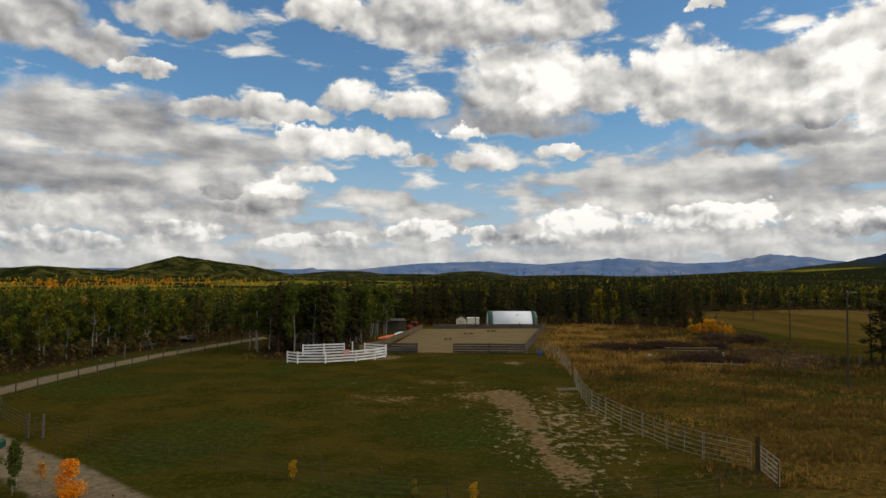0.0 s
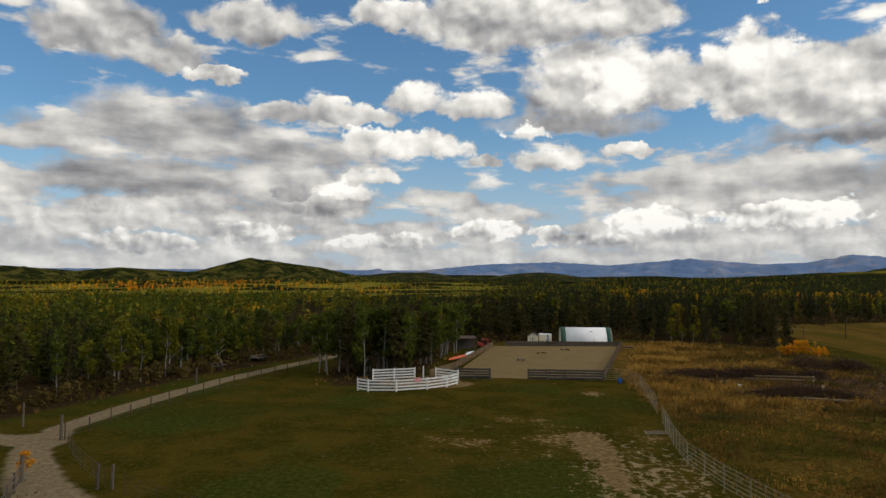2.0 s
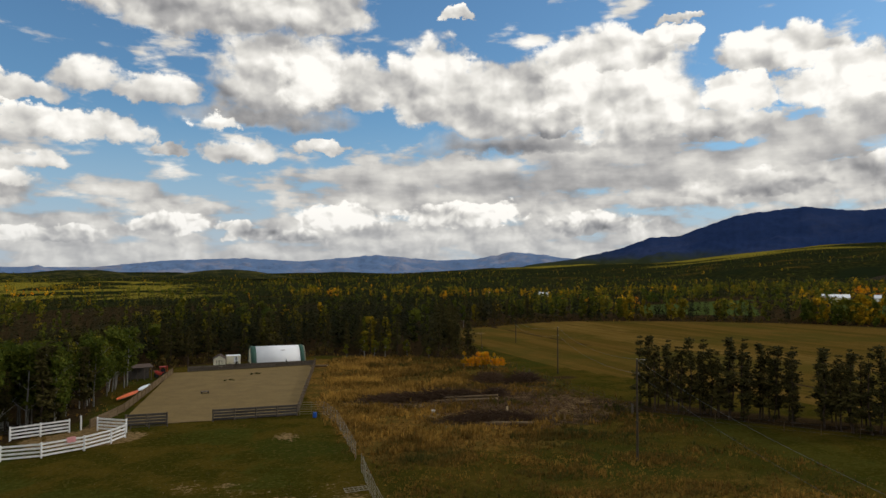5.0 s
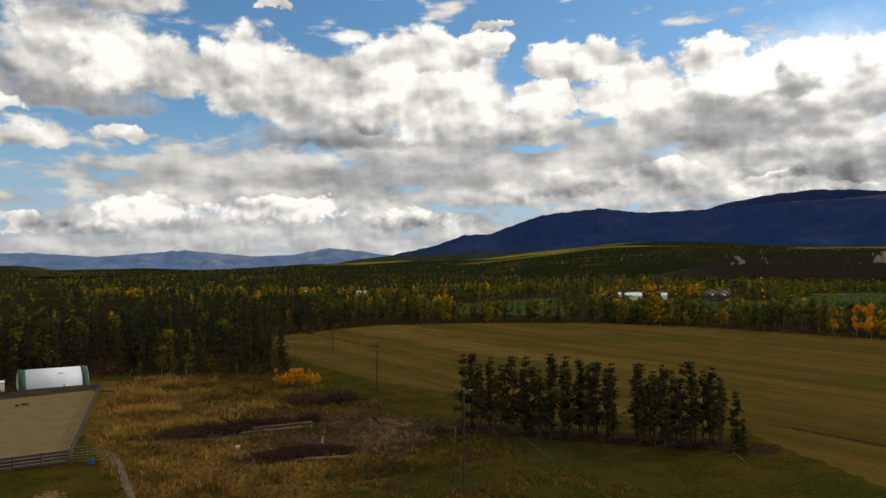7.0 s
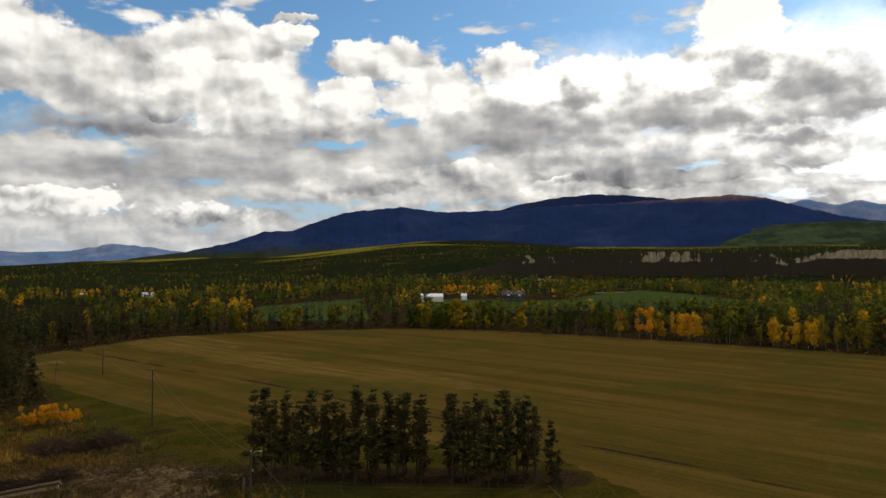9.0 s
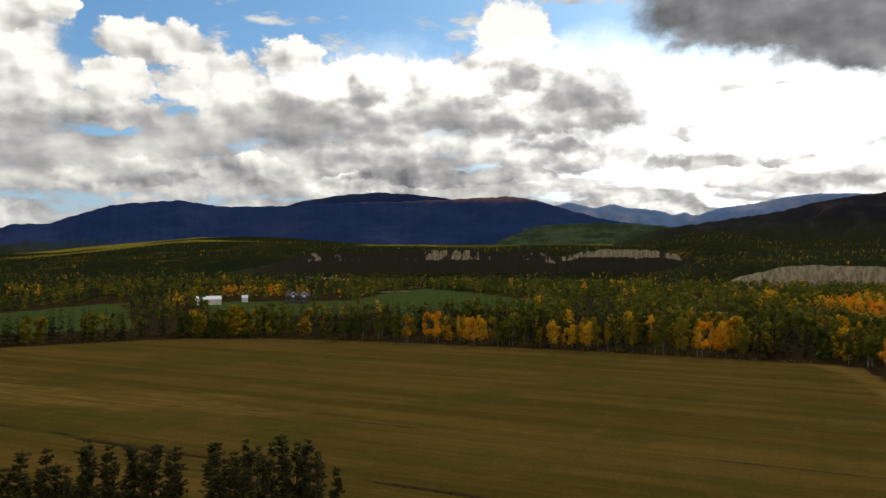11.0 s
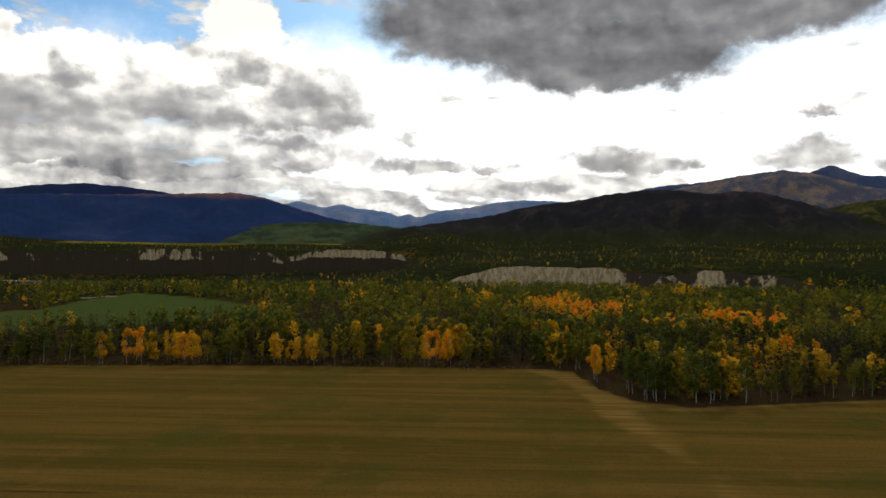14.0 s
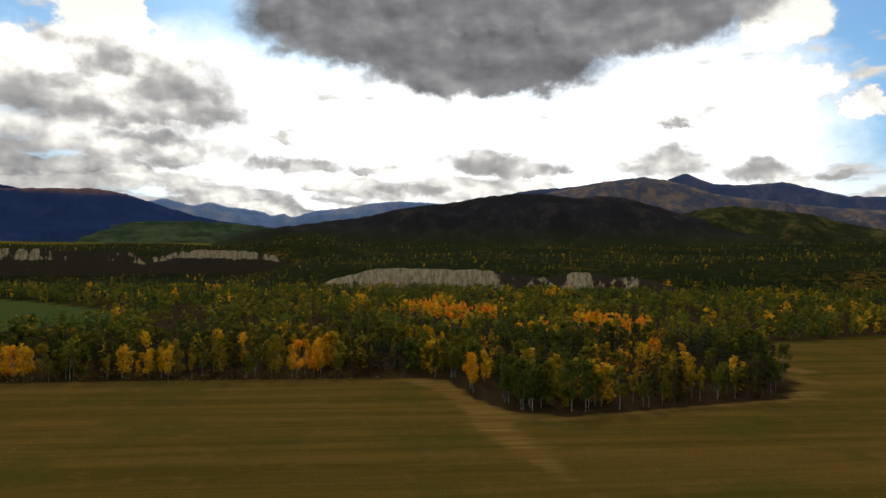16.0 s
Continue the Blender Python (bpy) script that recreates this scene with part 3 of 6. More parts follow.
def make_ground():
    xs, ys = axis(-60, 232, 1.25, 4650), axis(18, 245, 1.25, 4650)
    X, Y = np.meshgrid(xs, ys, indexing="ij")
    Z = height(X, Y)
    me = mesh_of("ground", np.stack([X, Y, Z], -1).reshape(-1, 3), sheet(len(xs), len(ys)), M_GROUND)
    az, r = polar(X, Y)
    openland = inside(OPEN, X, Y)
    field = inside(FIELD, X, Y)
    rd = gap_to(ROAD, X, Y)
    road = ramp(rd, 3.3 - 1.2 * ramp(Y, 44, 58), 0.4) + ramp(gap_to([(-38, 57.5), (-45, 58.5), (-60, 60)], X, Y), 2.8, 0.3)
    road = road + 0.9 * ramp(gap_to([at_polar(57.6, 560), at_polar(60, 572), at_polar(62.3, 600)], X, Y), 9, 4)
    rough = ramp(X, 12, 15) * ramp(X, 62, 46) * ramp(Y, 62, 82) * ramp(Y, 158, 146) * 0.78 * (1 - 0.45 * ramp(X, 28, 42))
    rough += 0.50 * ramp(X, 13, 18) * ramp(X, 58, 40) * ramp(Y, 75, 55)
    rough += 0.3 * ramp(wave(X, Y, 500, 11), 0.2, 0.7) * ramp(r, 900, 1200)
    slash = ramp(gap_to([(22, 104), (40, 100), (47, 92)], X, Y), 9, 4) + ramp(gap_to([(28, 90), (42, 86)], X, Y), 7, 3) + ramp(gap_to([(38, 114), (48, 111)], X, Y), 6, 2)
    bare = 0.75 * ramp(gap_to([(5.4, 65), (6.0, 55), (6.4, 42), (7.2, 33)], X, Y), 1.7, 0.3) + 0.36 * slash + 0.25 * ramp(np.hypot((X - 37) / 14, (Y - 97) / 14), 1.15, 0.5)
    bare += 0.7 * ramp(np.hypot((X - 8.5) / 1.6, (Y - 86) / 2.4), 1.3, 0.5)
    bare += 0.35 * ramp(np.hypot((X - 2) / 16, (Y - 64) / 12), 1.2, 0.2)
    mound = 0.75 * ramp(gap_to([(53, 89), (73, 64)], X, Y), 5.5, 1.5) + 0.6 * ramp(np.hypot((X - 55.5) / 4, (Y - 114.5) / 2.5), 1.3, 0.4)
    # worn headland along the field's wood
    edge = gap_to([(209, 18), (194, 11), (170, 8), (158, 9), (140, 6), (124, 4.5), (100, 3)], X, Y)
    bare += 0.62 * ramp(gap_to([(270, -98), (292, -101), (300, -108)], X, Y), 4, 1) + 0.55 * ramp(np.hypot((X - 72) / 6, (Y - 195) / 4), 1.2, 0.4)
    # golden drier swathes of stubble
    swathe = 0.62 * ramp(np.abs(X - 112 - 10 * wave(X, Y, 160, 33)), 20, 4) * ramp(Y, 70, 130) + 0.32 * ramp(wave(X * 3, Y * 0.35, 120, 34), 0.25, 0.8)
    swathe += 0.75 * ramp(edge, 8, 1) * ramp(X, 105, 165) + 0.22 * ramp(edge, 3.0, 0.5) + 0.75 * ramp(gap_to([(170, 6), (164, -2), (173, -32), (177, -54), (186, -67), (200, -74), (240, -90)], X, Y), 6, 1)
    pen = ramp(np.hypot((X + 11.2) / 6.2, (Y - 92.2) / 4.2), 1.15, 0.75) + ramp(gap_to([(-10.5, 97), (-9.6, 100)], X, Y), 2.4, 1.2)
    bare += 0.85 * pen
    chaff = 0.44 * ramp(np.hypot((X - 8.5) / 7, (Y - 47) / 20), 1.3, 0.3) + 0.25 * ramp(np.hypot((X - 0) / 26, (Y - 62) / 26), 1.2, 0.4)
    clear, thin = clearing(az, r)
    # wood floor litter; along the field's furrows it also paints their shadow
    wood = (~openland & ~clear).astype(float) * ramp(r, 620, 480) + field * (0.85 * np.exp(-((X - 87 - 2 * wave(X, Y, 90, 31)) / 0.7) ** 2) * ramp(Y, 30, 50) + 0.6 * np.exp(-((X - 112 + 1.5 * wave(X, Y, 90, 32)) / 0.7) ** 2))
    canopy = (~openland & ~clear).astype(float) * ramp(r, 480, 620)
    # far bands of open grass where sunlight is painted into the ground
    meadow = 0.75 * ramp(az, 14, 30) * ramp(az, 78, 60) * ramp(r, 2300, 2700) * ramp(wave(X, Y, 900, 25), -0.5, 0.4) + 0.6 * ramp(az, 66, 76) * ramp(az, 90, 84) * ramp(r, 2600, 3000) + 0.9 * ramp(az, 8, -6) * ramp(r, 560, 760) * ramp(r, 1900, 1500) * ramp(wave(X, Y, 170, 27), -0.45, 0.35)
    # open ground takes on the wood floor tone, fading over five metres
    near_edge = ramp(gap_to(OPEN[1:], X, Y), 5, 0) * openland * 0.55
    damp = 0.55 * ramp(wave(X, Y, 26, 21), -0.1, 0.5) * ramp(X, 14, 6) + 0.40 * ramp(np.hypot((X + 13) / 20, (Y - 42) / 9), 1.3, 0.2) + 0.5 * ramp(X, 44, 52) * ramp(X, 66, 56) * ramp(Y, 100, 75) + 0.3 * ramp(Y, 40, 34) * ramp(X, 40, 20)
    lush = 0.9 * clear * (r < 1100) + 0.2 * ramp(wave(X, Y, 1500, 23), 0.2, 0.8) * ramp(r, 1200, 1800)
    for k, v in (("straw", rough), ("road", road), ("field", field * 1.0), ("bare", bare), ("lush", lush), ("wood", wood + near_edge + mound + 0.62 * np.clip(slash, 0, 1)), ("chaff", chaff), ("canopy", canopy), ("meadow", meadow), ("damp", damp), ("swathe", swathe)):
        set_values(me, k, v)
    tagged(new("ground", me), "short green and brown pasture, stubble field, straw grass and gravel track", "ground", kind="structure")


def clearing(az, r):
    """Hay meadows and farmyards in the far woods."""
    a = (az > 57) & (az < 73) & (r > 325 + 6 * np.abs(az - 62)) & (r < 640) & (r < 400 + 30 * (az - 55.5)) & (r < 640 - 25 * (az - 64))
    b = (az > 32.5) & (az < 41) & (r > 285) & (r < 470)
    c = (az > 46.4) & (az < 50) & (r > 290) & (r < 450) | (az >= 50) & (az < 57) & (r > 325) & (r < 450)
    d = (az > 56) & (az < 66) & (r > 850) & (r < 1150)
    e = (az > 103) & (az < 110) & (r > 520) & (r < 600)
    f = (az < 4) & (r > 640) & (r < 1500)
    return a | b | c | d | e, f


make_ground()


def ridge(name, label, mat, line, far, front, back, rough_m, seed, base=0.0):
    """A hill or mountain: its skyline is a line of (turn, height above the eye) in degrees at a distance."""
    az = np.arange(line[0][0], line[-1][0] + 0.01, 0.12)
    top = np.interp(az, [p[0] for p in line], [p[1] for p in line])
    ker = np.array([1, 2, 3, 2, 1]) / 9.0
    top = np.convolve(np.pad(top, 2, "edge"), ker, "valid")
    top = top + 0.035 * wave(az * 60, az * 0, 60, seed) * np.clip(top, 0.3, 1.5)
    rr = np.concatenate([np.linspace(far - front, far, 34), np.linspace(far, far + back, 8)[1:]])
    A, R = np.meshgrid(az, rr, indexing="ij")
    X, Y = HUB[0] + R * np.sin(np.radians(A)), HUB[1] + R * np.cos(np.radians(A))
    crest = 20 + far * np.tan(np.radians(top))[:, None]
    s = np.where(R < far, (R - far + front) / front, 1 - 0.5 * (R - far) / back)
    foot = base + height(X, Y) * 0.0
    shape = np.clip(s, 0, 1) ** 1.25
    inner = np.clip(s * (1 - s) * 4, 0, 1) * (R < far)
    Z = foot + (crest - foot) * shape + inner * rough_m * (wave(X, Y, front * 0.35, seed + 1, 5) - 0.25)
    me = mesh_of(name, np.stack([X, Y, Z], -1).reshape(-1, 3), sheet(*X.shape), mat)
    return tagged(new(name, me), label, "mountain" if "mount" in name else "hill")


# distance haze is painted here as blue base colour
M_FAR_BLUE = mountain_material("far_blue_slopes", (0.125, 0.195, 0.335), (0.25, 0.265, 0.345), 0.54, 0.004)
# haze and shade over the spruces, painted as navy blue
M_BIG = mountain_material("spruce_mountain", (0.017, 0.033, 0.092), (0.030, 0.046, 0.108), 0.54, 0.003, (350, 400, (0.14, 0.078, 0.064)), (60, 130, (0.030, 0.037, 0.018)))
# no cloud shades this hill; the shade is in its dark tones
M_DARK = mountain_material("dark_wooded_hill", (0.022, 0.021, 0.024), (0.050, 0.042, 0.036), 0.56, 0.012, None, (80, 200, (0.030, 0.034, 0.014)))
# the bluish part of this brown is painted haze
M_BROWN = mountain_material("brown_heath_mountain", (0.072, 0.078, 0.110), (0.200, 0.146, 0.112), 0.52, 0.012)
M_HILL = mountain_material("grassy_wooded_hill", (0.016, 0.022, 0.007), (0.115, 0.100, 0.022), 0.52, 0.02)
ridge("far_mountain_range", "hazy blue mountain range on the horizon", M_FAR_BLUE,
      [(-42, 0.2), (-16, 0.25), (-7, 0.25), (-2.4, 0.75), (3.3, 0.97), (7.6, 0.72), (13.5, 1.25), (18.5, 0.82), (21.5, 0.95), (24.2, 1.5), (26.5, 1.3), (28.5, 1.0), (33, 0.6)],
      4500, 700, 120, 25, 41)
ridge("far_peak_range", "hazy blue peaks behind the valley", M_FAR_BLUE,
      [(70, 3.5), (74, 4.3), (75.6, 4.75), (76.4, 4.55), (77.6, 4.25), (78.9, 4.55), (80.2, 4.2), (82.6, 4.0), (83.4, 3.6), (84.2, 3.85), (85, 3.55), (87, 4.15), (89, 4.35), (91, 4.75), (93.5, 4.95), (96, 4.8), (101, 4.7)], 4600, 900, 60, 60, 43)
# its reddish top is a sunlit streak put into the colour
ridge("broad_mountain", "broad spruce-covered mountain in dark haze blue with painted sunlit red top", M_BIG,
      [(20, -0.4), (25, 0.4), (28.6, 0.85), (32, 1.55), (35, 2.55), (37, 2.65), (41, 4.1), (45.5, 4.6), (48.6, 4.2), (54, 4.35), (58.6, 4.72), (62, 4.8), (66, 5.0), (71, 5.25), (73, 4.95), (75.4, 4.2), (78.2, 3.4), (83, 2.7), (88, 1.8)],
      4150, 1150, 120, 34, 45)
# blue again stands in for haze on the summit
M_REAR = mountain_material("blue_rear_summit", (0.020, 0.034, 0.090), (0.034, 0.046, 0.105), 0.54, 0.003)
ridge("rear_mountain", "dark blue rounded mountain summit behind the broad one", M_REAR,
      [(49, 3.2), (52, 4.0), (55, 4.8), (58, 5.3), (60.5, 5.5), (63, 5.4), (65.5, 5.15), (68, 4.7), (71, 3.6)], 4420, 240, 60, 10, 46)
# the slope's sunlit paleness is mixed into its base colour
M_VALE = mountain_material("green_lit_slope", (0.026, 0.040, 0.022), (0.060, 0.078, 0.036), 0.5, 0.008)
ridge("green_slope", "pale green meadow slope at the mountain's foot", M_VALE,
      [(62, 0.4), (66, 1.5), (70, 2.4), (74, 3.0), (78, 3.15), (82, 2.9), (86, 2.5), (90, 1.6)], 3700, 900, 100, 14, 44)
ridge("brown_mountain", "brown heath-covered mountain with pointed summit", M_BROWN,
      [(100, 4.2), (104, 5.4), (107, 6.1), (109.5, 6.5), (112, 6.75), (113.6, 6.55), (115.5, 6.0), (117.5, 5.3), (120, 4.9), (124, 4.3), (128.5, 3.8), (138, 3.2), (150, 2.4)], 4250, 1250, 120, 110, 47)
# a darker haze blue, painted on for the peak behind
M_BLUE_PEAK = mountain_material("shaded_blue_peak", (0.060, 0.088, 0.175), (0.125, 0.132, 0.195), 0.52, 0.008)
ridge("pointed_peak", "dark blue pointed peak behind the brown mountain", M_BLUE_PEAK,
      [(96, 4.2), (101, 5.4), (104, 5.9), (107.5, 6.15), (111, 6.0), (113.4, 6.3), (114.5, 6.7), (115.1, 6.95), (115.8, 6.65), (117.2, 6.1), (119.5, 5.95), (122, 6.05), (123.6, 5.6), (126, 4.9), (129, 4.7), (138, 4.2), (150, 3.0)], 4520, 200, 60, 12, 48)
# sunlight on these hills is part of their green and yellow tones
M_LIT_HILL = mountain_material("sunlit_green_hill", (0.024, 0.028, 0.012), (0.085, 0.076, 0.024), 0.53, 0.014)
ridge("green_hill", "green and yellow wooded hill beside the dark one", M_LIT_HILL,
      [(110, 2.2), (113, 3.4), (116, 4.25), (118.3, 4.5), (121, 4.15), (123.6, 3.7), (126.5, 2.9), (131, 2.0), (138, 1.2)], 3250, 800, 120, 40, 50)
ridge("dark_hill", "wooded hill with cloud shade in its dark colour", M_DARK,
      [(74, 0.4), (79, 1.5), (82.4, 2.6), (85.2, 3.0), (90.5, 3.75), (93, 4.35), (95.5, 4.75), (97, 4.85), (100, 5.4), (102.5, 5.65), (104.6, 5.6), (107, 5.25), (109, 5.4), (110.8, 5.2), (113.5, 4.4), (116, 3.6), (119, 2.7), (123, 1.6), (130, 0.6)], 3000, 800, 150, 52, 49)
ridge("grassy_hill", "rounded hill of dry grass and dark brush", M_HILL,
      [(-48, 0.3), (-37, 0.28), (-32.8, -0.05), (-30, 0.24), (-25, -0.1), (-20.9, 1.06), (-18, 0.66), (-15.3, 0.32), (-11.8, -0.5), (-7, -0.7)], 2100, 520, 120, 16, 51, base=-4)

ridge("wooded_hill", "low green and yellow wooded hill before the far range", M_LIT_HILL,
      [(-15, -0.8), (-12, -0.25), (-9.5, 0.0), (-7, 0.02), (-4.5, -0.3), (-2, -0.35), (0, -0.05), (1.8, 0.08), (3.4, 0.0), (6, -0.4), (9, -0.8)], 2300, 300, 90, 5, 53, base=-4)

# ---- trees ----


def conifer_shape(rng, tall, wide, boughs, bare=0.12, full=True, pine=False):
    """Needle boughs as kites round a stem: vertices and triangles."""
    V, F = [], []
    # boughs gather in clumps up the stem
    sides = rng.uniform(0.6, 1.25, 7)
    clumps = [(q / 17 + rng.uniform(-0.03, 0.03), rng.uniform(0, 2 * math.pi), wide * rng.uniform(0.15, 0.75)) for q in range(18)]
    clumps[-1] = (1.0, 0.0, 0.0)
    for k in range(boughs):
        h = bare + (1 - bare) * rng.uniform(0, 1) ** (0.8 if pine else 0.95)
        lean = (h - bare) / (1 - bare)
        a = rng.uniform(0, 2 * math.pi)
        if pine:
            k = int(rng.integers(len(clumps)))
            lean, ca, cr = clumps[k]
            prof = (1.03 - lean) ** 0.7 * min(1.0, 0.55 + 2.0 * lean)
            size = wide * rng.uniform(0.22, 0.42) * (0.6 + 0.4 * prof)
            off = rng.normal(0, 0.20 * wide, 3) * (0.35 + 0.65 * prof)
            base = (cr * prof * math.cos(ca) + off[0], cr * prof * math.sin(ca) + off[1], (bare + (1 - bare) * lean) * tall + 0.7 * off[2])
            up = rng.uniform(-0.3, 0.7) * size
            c, s = math.cos(a) * size, math.sin(a) * size
            n = len(V)
            V += [base, (base[0] + 0.6 * c - 0.45 * s, base[1] + 0.6 * s + 0.45 * c, base[2] + up * 0.3), (base[0] + 1.2 * c, base[1] + 1.2 * s, base[2] + up),
                  (base[0] + 0.6 * c + 0.45 * s, base[1] + 0.6 * s - 0.45 * c, base[2] + up * 0.2), (base[0] + 0.55 * c, base[1] + 0.55 * s, base[2] + up * 0.5 + 0.3 * size)]
            F += [(n, n + 1, n + 4), (n + 1, n + 2, n + 4), (n + 2, n + 3, n + 4), (n + 3, n, n + 4)] if full else [(n, n + 1, n + 2), (n, n + 2, n + 3)]
            continue
        else:
            reach = wide * (1 - h) ** 0.75 * rng.uniform(0.55, 1.15) * (0.6 + 0.4 * sides[int(a)]) + 0.05 * wide
        z = h * tall
        w = reach * rng.uniform(0.28, 0.5) + 0.05 * wide
        c, s = math.cos(a), math.sin(a)
        drop = reach * (rng.uniform(-0.35, 0.3) if pine else rng.uniform(0.05, 0.45))
        root = (0.08 * reach * c, 0.08 * reach * s, z + 0.1 * reach)
        l = (0.62 * reach * c - w * s, 0.62 * reach * s + w * c, z - drop * 0.8 + rng.uniform(-.12, .12) * wide)
        t = (reach * c, reach * s, z - drop * 0.6)
        r = (0.62 * reach * c + w * s, 0.62 * reach * s - w * c, z - drop * 0.8 + rng.uniform(-.12, .12) * wide)
        n = len(V)
        if full:
            V += [root, l, t, r, (0.55 * reach * c, 0.55 * reach * s, z + rng.uniform(0.02, 0.14) * wide)]
            F += [(n, n + 1, n + 4), (n + 1, n + 2, n + 4), (n + 2, n + 3, n + 4), (n + 3, n, n + 4)]
        else:
            V += [root, l, t, r]
            F += [(n, n + 1, n + 2), (n, n + 2, n + 3)]
    return np.array(V), np.array(F)


def leafy_shape(rng, tall, wide, leaves, size, low=0.3):
    """Leaf clumps as small bent quads gathered in lobes round the limbs' ends."""
    lobes = []
    for k in range(9):
        h = rng.uniform(low + 0.05, 0.92)
        reach = wide * math.sin(math.pi * min(1, (h - low) / (1 - low) * 0.85 + 0.12)) * rng.uniform(0.2, 0.75)
        a = rng.uniform(0, 2 * math.pi)
        lobes.append((reach * math.cos(a), reach * math.sin(a), h * tall, wide * rng.uniform(0.28, 0.5)))
    V, F = [], []
    for k in range(leaves):
        lx, ly, lz, lr = lobes[rng.integers(len(lobes))]
        d = rng.normal(size=3)
        d /= np.linalg.norm(d)
        p = np.array((lx, ly, lz)) + d * lr * rng.uniform(0.4, 1.1) * (1, 1, 1.25)
        u = rng.normal(size=3)
        u /= np.linalg.norm(u)
        v = np.cross(u, d + 0.3 * rng.normal(size=3))
        v /= np.linalg.norm(v) + 1e-6
        s = size * rng.uniform(0.6, 1.3)
        n = len(V)
        V += [p - u * s, p + v * s * 0.7 + d * 0.2 * s, p + u * s, p - v * s * 0.7 + d * 0.15 * s]
        F += [(n, n + 1, n + 2), (n, n + 2, n + 3)]
    return np.array(V), np.array(F)


def stem_shape(points, radii, sides=6):
    V, F = [], []
    for (x, y, z), r in zip(points, radii):
        for k in range(sides):
            a = 2 * math.pi * k / sides
            V.append((x + r * math.cos(a), y + r * math.sin(a), z))
    for i in range(len(points) - 1):
        for k in range(sides):
            a, b = i * sides + k, i * sides + (k + 1) % sides
            F += [(a, b, b + sides), (a, b + sides, a + sides)]
    return np.array(V), np.array(F)


def limb(a, b, r0, r1, sides=4):
    """A tapered limb from a to b."""
    a, b = Vector(a), Vector(b)
    q = (b - a).to_track_quat("Z", "Y")
    V = [tuple(p + q @ Vector((r * math.cos(2 * math.pi * k / sides), r * math.sin(2 * math.pi * k / sides), 0))) for p, r in ((a, r0), (b, r1)) for k in range(sides)]
    F = []
    for k in range(sides):
        j = (k + 1) % sides
        F += [(k, j, j + sides), (k, j + sides, k + sides)]
    return np.array(V), np.array(F)


def together(shapes):
    V, F, n = [], [], 0
    for v, f in shapes:
        V.append(v)
        F.append(f + n)
        n += len(v)
    return np.concatenate(V), np.concatenate(F)


def strew(name, label, mat, templates, spots, seed):
    """One mesh of many trees: spots are rows of x, y, height, tone."""
    rng = np.random.default_rng(seed)
    spots = np.asarray(spots)
    VV, FF, TT, n = [], [], [], 0
    pick = rng.integers(len(templates), size=len(spots))
    for k, (v, f) in enumerate(templates):
        s = spots[pick == k]
        if not len(s):
            continue
        a = rng.uniform(0, 2 * math.pi, len(s))
        w = s[:, 2] * rng.uniform(0.8, 1.25, len(s))
        z0 = height(s[:, 0], s[:, 1])
        ca, sa = np.cos(a) * w, np.sin(a) * w
        x = v[:, 0] * ca[:, None] - v[:, 1] * sa[:, None] + s[:, 0:1]
        y = v[:, 0] * sa[:, None] + v[:, 1] * ca[:, None] + s[:, 1:2]
        z = v[:, 2] * s[:, 2:3] + z0[:, None] - 0.1
        VV.append(np.stack([x, y, z], -1).reshape(-1, 3))
        FF.append((f[None] + (np.arange(len(s)) * len(v))[:, None, None] + n).reshape(-1, 3))
        TT.append(np.repeat(s[:, 3], len(v)))
        n += len(s) * len(v)
    me = mesh_of(name, np.concatenate(VV), np.concatenate(FF), mat, smooth=False)
    set_values(me, "tone", np.concatenate(TT))
    return tagged(new(name, me), label, "woodland", kind="stuff")


# drifts of yellow and orange aspen: turn, distance, half widths, strength
HOT = ((96.7, 370, 3.2, 24, 1.0), (93, 415, 1.4, 18, 0.9), (88.9, 470, 1.1, 20, 0.8), (94.9, 480, 1.1, 20, 0.8), (106.3, 318, 2.8, 22, 0.95), (108.2, 288, 1.3, 14, 0.85), (100.4, 270, 2.3, 10, 0.85),
       (94, 178, 1.5, 10, 0.75), (82.9, 200, 1.6, 13, 0.75), (80.8, 182, 2.4, 12, 0.5), (95.6, 150, 2.2, 10, 0.45), (102.4, 166, 2.6, 10, 0.44), (105.9, 196, 2.8, 12, 0.62), (61.9, 211, 1.8, 14, 0.42),
       (65.2, 206, 2.0, 14, 0.42), (72.3, 206, 1.2, 14, 0.48), (75, 190, 2.4, 14, 0.38), (103.9, 620, 1.2, 25, 0.6), (30, 430, 5, 30, 0.4), (50, 520, 6, 30, 0.35), (18, 700, 16, 60, 0.35),
       # the far western ones also carry a sunlit band in their leaf tone
       (77, 1150, 5, 60, 0.5), (-20, 1150, 20, 200, 0.4), (-27, 1050, 8, 170, 0.8), (-12, 900, 3, 60, 0.7), (-16, 250, 12, 18, 0.32))


def tone_at(x, y, rng):
    """Autumn colour of an aspen: green to yellow to orange, in drifts."""
    az, r = polar(x, y)
    t = 0.22 + 0.18 * wave(x, y, 130, 61) + 0.24 * wave(x, y, 26, 67) + 0.40 * ramp(wave(x, y, 38, 62), 0.50, 0.72) * ramp(x, -10, 40) + rng.normal(0, 0.04, len(x))
    for a, d, wa, wd, v in HOT:
        t = t + v * np.exp(-((az - a) / wa) ** 2 - ((r - d) / wd) ** 2) * rng.uniform(0.75, 1.2, len(x))
    return np.clip(t, 0.02, 0.98)


